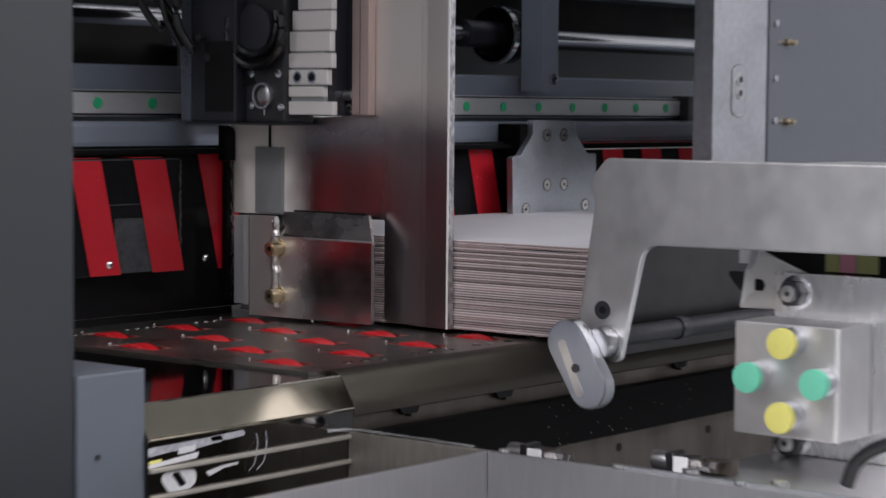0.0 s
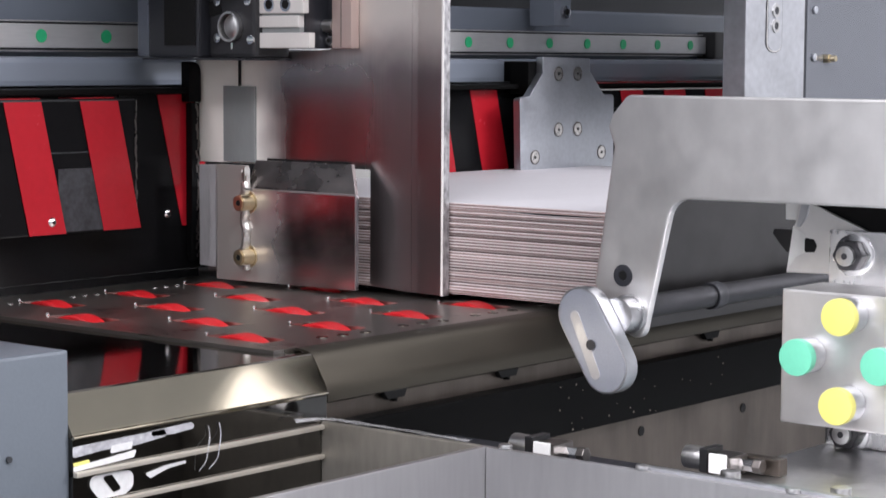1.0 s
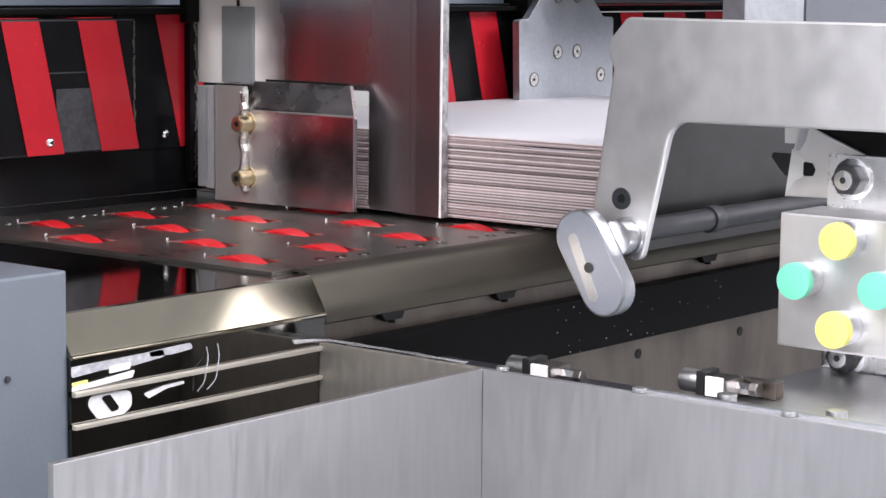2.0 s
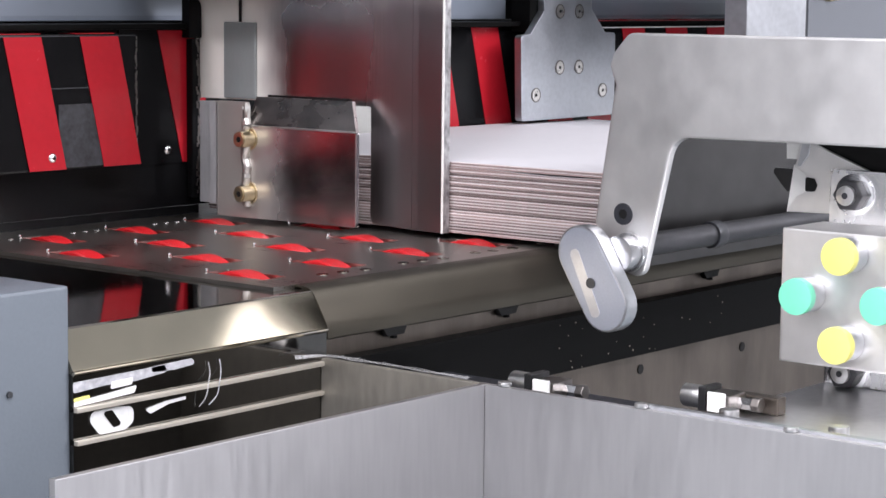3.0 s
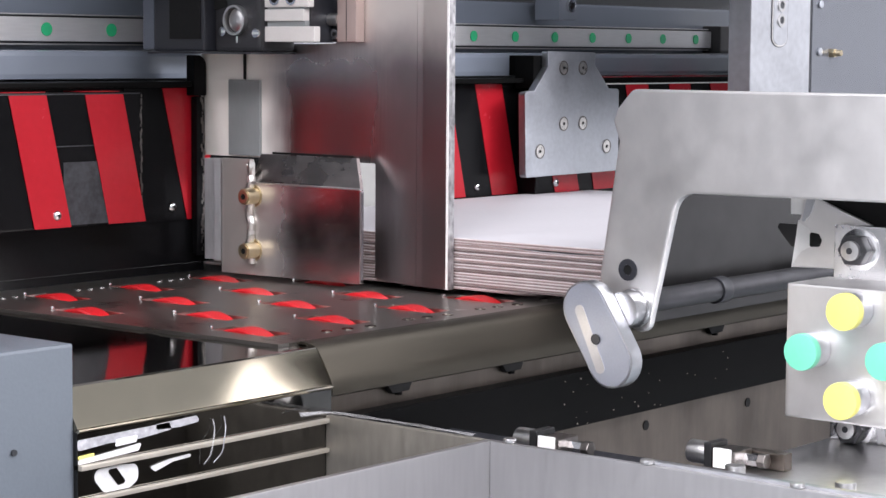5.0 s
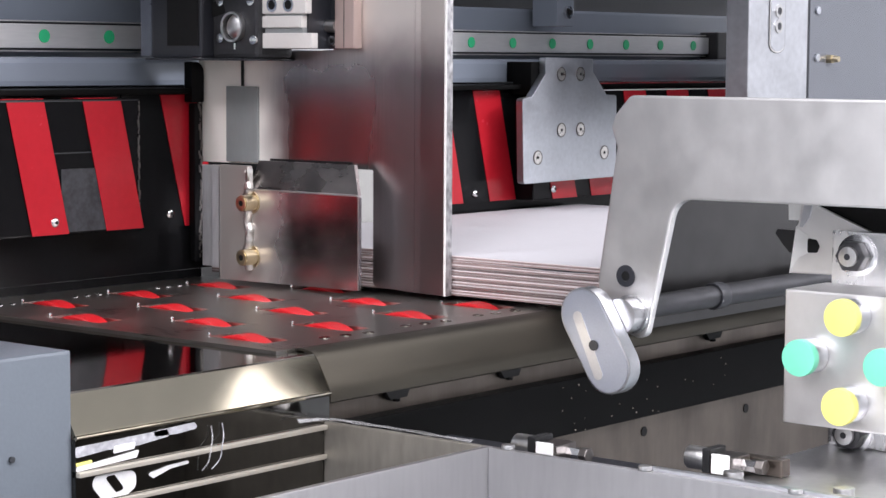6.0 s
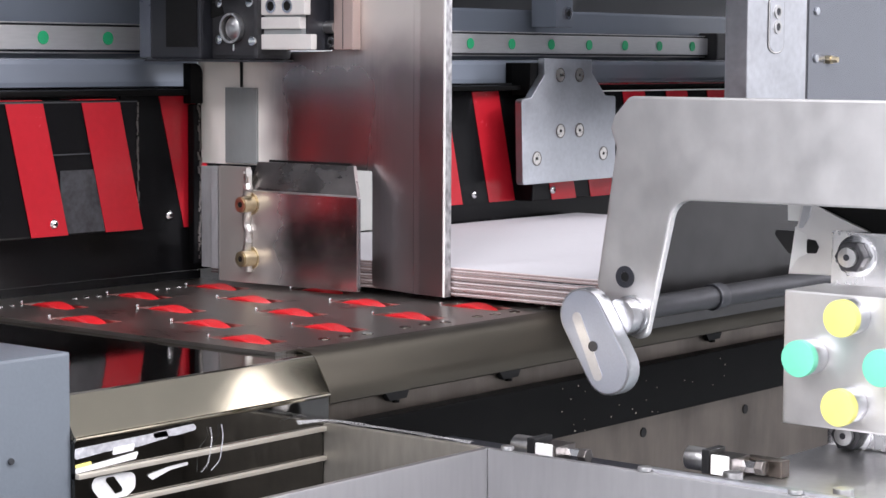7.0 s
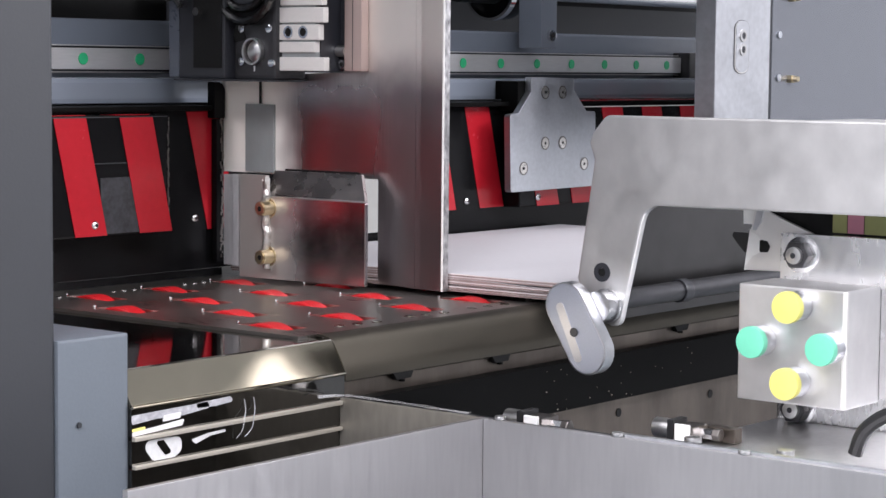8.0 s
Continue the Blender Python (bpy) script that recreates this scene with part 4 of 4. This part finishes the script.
def right_column():
    t = thing("slotted_column_plate", "bright aluminium column plate with an adjusting slot", "column plate")
    y = 0.05
    def slot_outline(r):
        return [(0.504 + 1.7 * r * math.cos(a), 1.1095 + r * math.sin(a)) for a in np.linspace(0, math.pi, 12)] + \
               [(0.504 + 1.7 * r * math.cos(a), 1.0745 + r * math.sin(a)) for a in np.linspace(math.pi, 2 * math.pi, 12)]
    part("plate", box(0.4580, 0.5572, y, y + 0.022, 1.0, 1.42, 0.0012), ALU, t)
    part("slot", prism(slot_outline(0.0080), "y", y - 0.0004, y - 0.0001), CHARCOAL, t)
    part("slot_rim", prism(slot_outline(0.0074), "y", y - 0.0008, y - 0.0005), BRIGHT, t)
    part("slot_insert", prism([(u - 0.0004, v + 0.0005) for u, v in slot_outline(0.0068)], "y", y - 0.0016, y - 0.0009), ALU, t)
    for z in (1.1026, 1.0896):
        p = part("insert_screw", ring("y", 0.504, z, 0.0034, 0.0060, y - 0.0028, y - 0.0017, 18), STEEL, t)
        part("socket", cyl("y", 0.504, z, 0.0034, y - 0.0022, y - 0.0017, 6), CHARCOAL, p)
    g = thing("grey_side_panel", "satin grey machine side panel with fittings", "side panel")
    part("panel", box(0.5580, 1.10, y + 0.012, y + 0.020, 1.0, 1.42, 0.001), PANEL, g)
    part("joint_strip", box(0.5680, 0.5745, y + 0.0085, y + 0.0118, 1.0, 1.42), CHARCOAL, g)
    part("inner_strip", box(0.5750, 0.606, y + 0.008, y + 0.0118, 1.0, 1.42, 0.0006), PANEL, g)
    for z in (1.105, 1.063, 1.16):
        part("fitting_screw", cyl("y", 0.588, z, 0.0036, y + 0.006, y + 0.0078, 16, 0.0006), HEXALU, g, smooth=True)
    for z in (1.062, 1.1415):
        f = part("brass_nipple", cyl("y", 0.611, z, 0.0042, y + 0.004, y + 0.0118, 6, 0.0005), ZINC, g, "brass-coloured grease nipple")
        part("nipple_tip", cyl("y", 0.611, z, 0.0026, y - 0.002, y + 0.0038, 12), ZINC, f)
        part("nipple_arm", cyl("x", y + 0.007, z, 0.0030, 0.6153, 0.623, 12), ZINC, f)
    return t


PANEL = material("satin_grey_panel", (0.185, 0.195, 0.217), 0.22, 0.7, 0.03, 4, (1, 1, 1), 0.0, 30, rough_vary=0.03)


# ---- adjusting arm, block and fittings in front of the stack ----
def adjusting_arm():
    t = thing("adjusting_arm", "thick brushed steel arm with a hooked leg", "machine arm")
    xa, xb = -0.104, -0.0985
    out = [(-0.213, 1.041), (-0.203, 1.030), (-0.2005, 1.023), (-0.2045, 1.012), (-0.1925, 0.935), (-0.200, 0.912), (-0.225, 0.904), (-0.2425, 0.972), (-0.2520, 0.9875), (-0.62, 0.988), (-0.62, 1.041)]
    rad = [0.006, 0.003, 0.003, 0.003, 0.006, 0.010, 0.006, 0.001, 0.013, 0, 0]
    out[8] = (-0.2435, 0.9845)
    del out[7], rad[7]
    part("arm_plate", prism(rounded(out, rad, 6), "x", xa, xb, 0.0012), CAST, t)
    part("top_flange", box(xb + 0.0005, 0.06, -0.62, -0.305, 1.030, 1.0385, 0.002), CAST, t)
    s = part("set_screw", ring("x", -0.2118, 0.940, 0.0028, 0.0062, xa - 0.0008, xa - 0.0001, 20), CHARCOAL, t)
    part("screw_hole", cyl("x", -0.2118, 0.940, 0.0028, xa - 0.0005, xa - 0.0001, 12), MATT_BLACK, s)
    # pin and knob at the foot of the leg
    part("pin", cyl("x", -0.2170, 0.9190, 0.0100, -0.1175, xa - 0.0002, 32, 0.0008), PIN, t, smooth=True)
    part("pin_collar", cyl("x", -0.2170, 0.9190, 0.0112, -0.1075, xa - 0.0001, 32, 0.0006), PIN, t, smooth=True)
    k = thing("clamp_knob", "oval grey aluminium clamp knob with a long slot", "knob")
    c0, c1 = Vector((-0.1993, 0.9195)), Vector((-0.2167, 0.8912))
    d = (c1 - c0).normalized()
    side = Vector((-d.y, d.x))
    r = 0.0150

    def stadium(rr, a, b):
        base = math.atan2(side.y, side.x)
        p = [(a + Vector((math.cos(base + math.pi * 0 + q), math.sin(base + q))) * rr) for q in np.linspace(0, math.pi, 14)]
        p2 = [(b + Vector((math.cos(base + math.pi + q), math.sin(base + math.pi + q))) * rr) for q in np.linspace(0, math.pi, 14)]
        test = (a + Vector((math.cos(base + math.pi / 2), math.sin(base + math.pi / 2))) - b).length < (a - b).length
        if test:
            p = [(a + Vector((math.cos(base - q), math.sin(base - q))) * rr) for q in np.linspace(0, math.pi, 14)]
            p2 = [(b + Vector((math.cos(base + math.pi - q), math.sin(base + math.pi - q))) * rr) for q in np.linspace(0, math.pi, 14)]
        return [tuple(q) for q in p + p2]
    part("knob_body", prism(stadium(r, c0, c1), "x", -0.1282, -0.1178, 0.0008), RIM, k, "bright turned rim", smooth=True)
    part("knob_face", prism(stadium(r - 0.0012, c0, c1), "x", -0.1286, -0.1283), KNOB, k)
    m = (c0 + c1) / 2
    part("slot", prism(stadium(0.0031, Vector((-0.1965, 0.9180)), Vector((-0.2108, 0.8870))), "x", -0.1290, -0.1287), WHITE_METAL, k, "bright milled slot")
    part("slot_bolt", cyl("x", -0.2078, 0.9030, 0.0030, -0.1296, -0.1291, 12), CHARCOAL, k)
    # guide rod and rear stop plate behind the arm
    g = thing("guide_rod", "polished steel guide rod reaching behind the arm", "rod")
    part("rod", cyl("x", -0.222, 0.9228, 0.0066, -0.0980, 0.62, 28), ROD_STEEL, g, smooth=True)
    part("rod_collar", cyl("x", -0.222, 0.9228, 0.0080, -0.030, -0.020, 28, 0.001), CHARCOAL, g, smooth=True)
    p = thing("rear_stop_plate", "dull grey steel rear stop plate behind the stack", "stop plate")
    part("plate", box(-0.078, 0.62, -0.206, -0.202, T + 0.0065, 1.028, 0.0006), STOP, p)
    part("foot_flange", box(-0.078, 0.62, -0.2015, -0.195, T + 0.0065, T + 0.0095, 0.0006), STOP, p)
    f = thing("arm_post", "grey painted steel post carrying the arm", "post")
    part("post", box(-0.0980, -0.0200, -0.665, -0.6210, 0.0, 1.041, 0.002), COLUMN, f)
    part("foot_plate", box(-0.15, 0.04, -0.72, -0.57, 0.0005, 0.012, 0.001), COLUMN, f)
    return t


PIN = material("satin_turned_pin", (0.48, 0.48, 0.49), 0.3, 1.0, 0.08, 40, (1, 1, 1), 0.004, 400)
RIM = material("satin_turned_rim", (0.50, 0.51, 0.53), 0.36, 1.0, 0.08, 60, (1, 1, 1), 0.006, 600)
KNOB = material("grey_anodised_knob", (0.40, 0.425, 0.49), 0.45, 0.7, 0.08, 40, (1, 1, 1), 0.008, 900)
WHITE_METAL = material("bright_milled", (0.62, 0.62, 0.64), 0.4, 0.9, 0.08, 60, (1, 1, 1), 0.01, 600)
STOP = material("dull_grey_steel", (0.075, 0.073, 0.073), 0.32, 1.0, 0.15, 10, (1, 1, 1), 0.0, 60)


def nut(parent, y, z, x, r=0.0090):
    hexo = [(y + r * math.cos(math.pi / 3 * i), z + r * math.sin(math.pi / 3 * i)) for i in range(6)]
    w = part("washer", cyl("x", y, z, r * 1.26, x - 0.0015, x, 28, 0.0004), CHROME, parent, smooth=True)
    n = part("hex_nut", prism(hexo, "x", x - 0.0085, x - 0.0016, 0.0008), ROD_STEEL, parent)
    part("stud_end", cyl("x", y, z, r * 0.60, x - 0.0115, x - 0.0086, 20, 0.0006), STEEL, n, smooth=True)
    part("stud_centre", cyl("x", y, z, r * 0.2, x - 0.0118, x - 0.0116, 12), CHARCOAL, n)


def button_block():
    t = thing("sensor_block", "brushed aluminium block with four coloured caps", "block")
    part("block_body", box(-0.104, -0.0605, -0.387, -0.3135, 0.8690, 0.9405, 0.0012), CAST, t)
    part("edge_chamfer", box(-0.1046, -0.1020, -0.3876, -0.3845, 0.8695, 0.9400, 0.0008), BRIGHT, t)
    for y, z, m in ((-0.3552, 0.9297, YELLOW), (-0.3312, 0.9067, MINT), (-0.3782, 0.9063, MINT), (-0.3548, 0.8835, YELLOW)):
        s = part("sleeve", cyl("x", y, z, 0.0093, -0.1148, -0.1042, 30, 0.0006), ALU, t, smooth=True)
        part("cap", cyl("x", y, z, 0.0097, -0.1205, -0.1150, 32, 0.0009), m, t, "flat %s plastic cap" % ("yellow" if m == YELLOW else "mint green"), smooth=True)
    b = thing("mounting_bracket", "bright steel mounting bracket with two hex nuts", "bracket")
    part("back_plate", box(-0.0600, -0.0535, -0.62, -0.3165, 0.8513, 0.9691, 0.0012), BACK_STEEL, b)
    nut(b, -0.3320, 0.9562, -0.0601)
    nut(b, -0.3322, 0.8595, -0.0601)
    d = thing("dark_rail", "dark rail with coloured label patches under the arm", "rail")
    part("rail_body", box(-0.0460, -0.0380, -0.62, -0.2990, 0.9650, 0.9832, 0.0008), MATT_BLACK, d)
    for y0, y1, m in ((-0.3554, -0.3456, OLIVE), (-0.3670, -0.3560, PINK), (-0.3830, -0.3676, OLIVE), (-0.430, -0.396, BAR_TAN)):
        part("label_patch", box(-0.0465, -0.0461, y0, y1, 0.9700, 0.9815), m, d)
    h = thing("hook_plate", "angled steel hook plate with a dark hole", "hook plate")
    out = [(-0.2932, 0.9826), (-0.3000, 0.9826), (-0.3016, 0.9815), (-0.3330, 0.9696), (-0.3450, 0.9640), (-0.3450, 0.9450), (-0.3089, 0.9436), (-0.2856, 0.9430),
           (-0.2883, 0.9472), (-0.2921, 0.9522), (-0.2977, 0.9550), (-0.2975, 0.9629), (-0.2968, 0.9650), (-0.2899, 0.9684), (-0.2913, 0.9713)]
    part("plate", prism(rounded(out, [0.0005, 0.001, 0.002, 0.003, 0.001, 0.001, 0.002, 0.001, 0.003, 0.003, 0.001, 0.001, 0.002, 0.001, 0.002], 3), "x", -0.0525, -0.0495, 0.0004), CAST, h)
    part("hole", prism(rounded([(-0.2974, 0.9632), (-0.3030, 0.9625), (-0.3050, 0.9590), (-0.3035, 0.9553), (-0.2974, 0.9550)], 0.0012, 4), "x", -0.0529, -0.0526), MATT_BLACK, h)
    part("bent_edge", prism([(-0.2955, 0.9824), (-0.3003, 0.9824), (-0.2985, 0.9745), (-0.2945, 0.9690), (-0.2925, 0.9690), (-0.2940, 0.9760)], "x", -0.0536, -0.0526), ALU, h)
    part("bright_edge", prism([(-0.2828, 0.9826), (-0.2940, 0.9826), (-0.2930, 0.9723), (-0.2831, 0.9723)], "x", -0.0490, -0.0470), WHITE, h, "pale edge seen behind the plate")
    part("bright_edge", prism([(-0.2878, 0.9690), (-0.2985, 0.9660), (-0.2985, 0.9530), (-0.2920, 0.9500), (-0.2841, 0.9425)], "x", -0.0490, -0.0470), WHITE, h, "pale edge seen behind the plate")
    part("dark_clip", prism(rounded([(-0.2745, 0.9665), (-0.2735, 0.9640), (-0.2785, 0.9580), (-0.2830, 0.9535), (-0.2890, 0.9560), (-0.2890, 0.9665)], 0.0012, 3), "x", -0.0468, -0.0450), RUBBER, h)
    return t


def air_fitting(x, y, z, s, kind=0):
    t = thing("air_fitting", "small silver push-in air fitting with black collar", "air fitting", "air fittings behind the guard wall", at=(x, y, z))
    part("cube", box(-0.010 * s, 0.012 * s, -0.012 * s, 0.0045 * s, 0, 0.0130 * s, 0.0008), FLANGE_STEEL, t)
    part("white_cap", box(-0.0125 * s, -0.0102 * s, -0.0105 * s, 0.002 * s, 0.002 * s, 0.0145 * s, 0.0006), WHITE, t, "pale square end cap")
    part("collar", box(-0.010 * s, 0.010 * s, 0.0048 * s, 0.0105 * s, 0.001 * s, 0.0165 * s, 0.0008), RUBBER, t)
    part("shell", cyl("y", 0.0, 0.008 * s, 0.0075 * s, 0.0108 * s, 0.026 * s, 20, 0.0008), STEEL, t, smooth=True)
    part("stem", cyl("y", 0.004 * s, 0.007 * s, 0.0042 * s, -0.022 * s, -0.0122 * s, 6), CHROME, t)
    part("end_nut", cyl("y", 0.004 * s, 0.007 * s, 0.0050 * s, -0.028 * s, -0.0222 * s, 6, 0.0005), FLANGE_STEEL, t)
    return t


def fittings():
    base = thing("valve_bar", "dark steel valve bar behind the guard wall", "valve bar")
    part("bar", box(-0.215, -0.14, -0.312, -0.115, 0.820, 0.8435, 0.001), CHARCOAL, base)
    air_fitting(-0.170, -0.2085, 0.8437, 0.85)
    air_fitting(-0.168, -0.317, 0.8512, 0.80)
    part("valve_body", box(-0.158, -0.150, -0.345, -0.322, 0.8512, 0.8600, 0.0008), FRAME_STEEL, base, "slim tan metal valve body")
    c = thing("cable_loop", "thick black cable looping up beside the block", "cable")
    part("cable", pipe([(-0.160, -0.424, 0.8555), (-0.160, -0.430, 0.8700), (-0.160, -0.447, 0.8815), (-0.160, -0.475, 0.886), (-0.160, -0.53, 0.875), (-0.160, -0.58, 0.8557)], 0.0042), RUBBER, c, smooth=True)


# ---- the stack of boards ----
SHEETS = 36
THICK = 0.0019
PERIOD = 0.272
REST = T + 0.0040


def dented_board_mesh():
    """A board whose white top is pressed down along a short stretch of its edge."""
    h = THICK * 0.92
    bm = bmesh.new()
    ys = [-0.415, -0.36] + [-0.36 + 0.012 * i for i in range(1, 9)] + [-0.20, 0.0]
    rings = []
    for y in ys:
        dip = 0.75 * max(0.0, math.cos((y + 0.312) / 0.048 * math.pi / 2)) ** 1.5 if abs(y + 0.312) < 0.048 else 0.0
        rings.append([bm.verts.new(c) for c in ((0, y, 0), (0.46, y, 0), (0.46, y, h), (0.02, y, h), (0, y, h * (1 - dip)))])
    for A, B in zip(rings, rings[1:]):
        for j, m in enumerate((0, 1, 0, 0, 1)):
            k = (j + 1) % 5
            bm.faces.new((A[j], B[j], B[k], A[k])).material_index = m
    bm.faces.new(rings[0]).material_index = 1
    bm.faces.new(rings[-1][::-1]).material_index = 1
    bmesh.ops.recalc_face_normals(bm, faces=bm.faces[:])
    me = bpy.data.meshes.new("dented_board")
    bm.to_mesh(me)
    bm.free()
    for m in (PAPER, KRAFT):
        me.materials.append(m)
    return me


def board_mesh():
    """One corrugated board: white top, brown edges with a wavy core."""
    h = THICK * 0.92
    bm = bmesh.new()
    levels = (0.0, h * 0.62, h)
    loops = [[bm.verts.new((x, y, z)) for x, y in ((0, -0.415), (0.46, -0.415), (0.46, 0), (0, 0))] for z in levels]
    bm.faces.new(loops[0][::-1]).material_index = 0
    bm.faces.new(loops[2]).material_index = 0
    for k in (0, 1):
        for a in range(4):
            b = (a + 1) % 4
            bm.faces.new((loops[k][a], loops[k][b], loops[k + 1][b], loops[k + 1][a])).material_index = 1 + k
    bm.normal_update()
    me = bpy.data.meshes.new("board")
    bm.to_mesh(me)
    bm.free()
    me.materials.append(PAPER)
    me.materials.append(KRAFT)
    me.materials.append(LINER)
    return me


def stack():
    me, dented = board_mesh(), dented_board_mesh()
    rnd = random.Random(11)
    out = []
    for i in range(SHEETS):
        ob = new("cardboard_sheet", dented if i == SHEETS - 3 else me)
        tagged(ob, "white-topped cardboard sheet with brown cut edge in a stack", "cardboard sheet", "boards in the stack")
        out.append((ob, 0.0008 + rnd.random() * 0.0016, 0.226 + rnd.random() * 0.002))
    tray = thing("receiving_tray", "plain steel tray behind the cover for fed sheets", "tray")
    part("tray_floor", box(0.0, 0.50, 0.38, 0.98, 0.826, 0.829), STEEL, tray)
    part("tray_leg", box(0.02, 0.05, 0.92, 0.95, 0.0, 0.8255), STEEL, tray)
    part("tray_leg", box(0.45, 0.48, 0.92, 0.95, 0.0, 0.8255), STEEL, tray)
    return out


def motions():
    for j, (ob, x, y) in enumerate(SHEET_LIST):
        rows = [(0.0, pose(x, y, REST + j * THICK))]
        for i in range(j):
            ti = 0.05 + PERIOD * i
            if ti + 0.18 > 8.0:
                break
            rows.append((ti + 0.10, pose(x, y, REST + (j - i) * THICK)))
            rows.append((ti + 0.17, pose(x, y, REST + (j - i - 1) * THICK)))
        tj = 0.05 + PERIOD * j
        if tj + 0.25 < 8.0:
            rows.append((tj, pose(x, y, REST)))
            rows.append((tj + 0.10, pose(x, y + 0.28, REST)))
            rows.append((tj + 0.20, pose(x, y + 0.66, REST - 0.002)))
            rows.append((tj + 0.30, pose(x, y + 0.72, 0.8292 + j * THICK)))
        if rows[-1][0] < 8.0:
            rows.append((8.0, rows[-1][1]))
        walk(ob, rows)


hall()
wheels(feed_table())
side_tray()
clear_film()
machine_frame()
near_box()
guard_post()
hazard_cover()
main_beam()
hex_plate()
side_guide()
corner_bracket()
carriage()
cylinder_unit()
upper_works()
right_column()
adjusting_arm()
button_block()
fittings()
SHEET_LIST = stack()
motions()
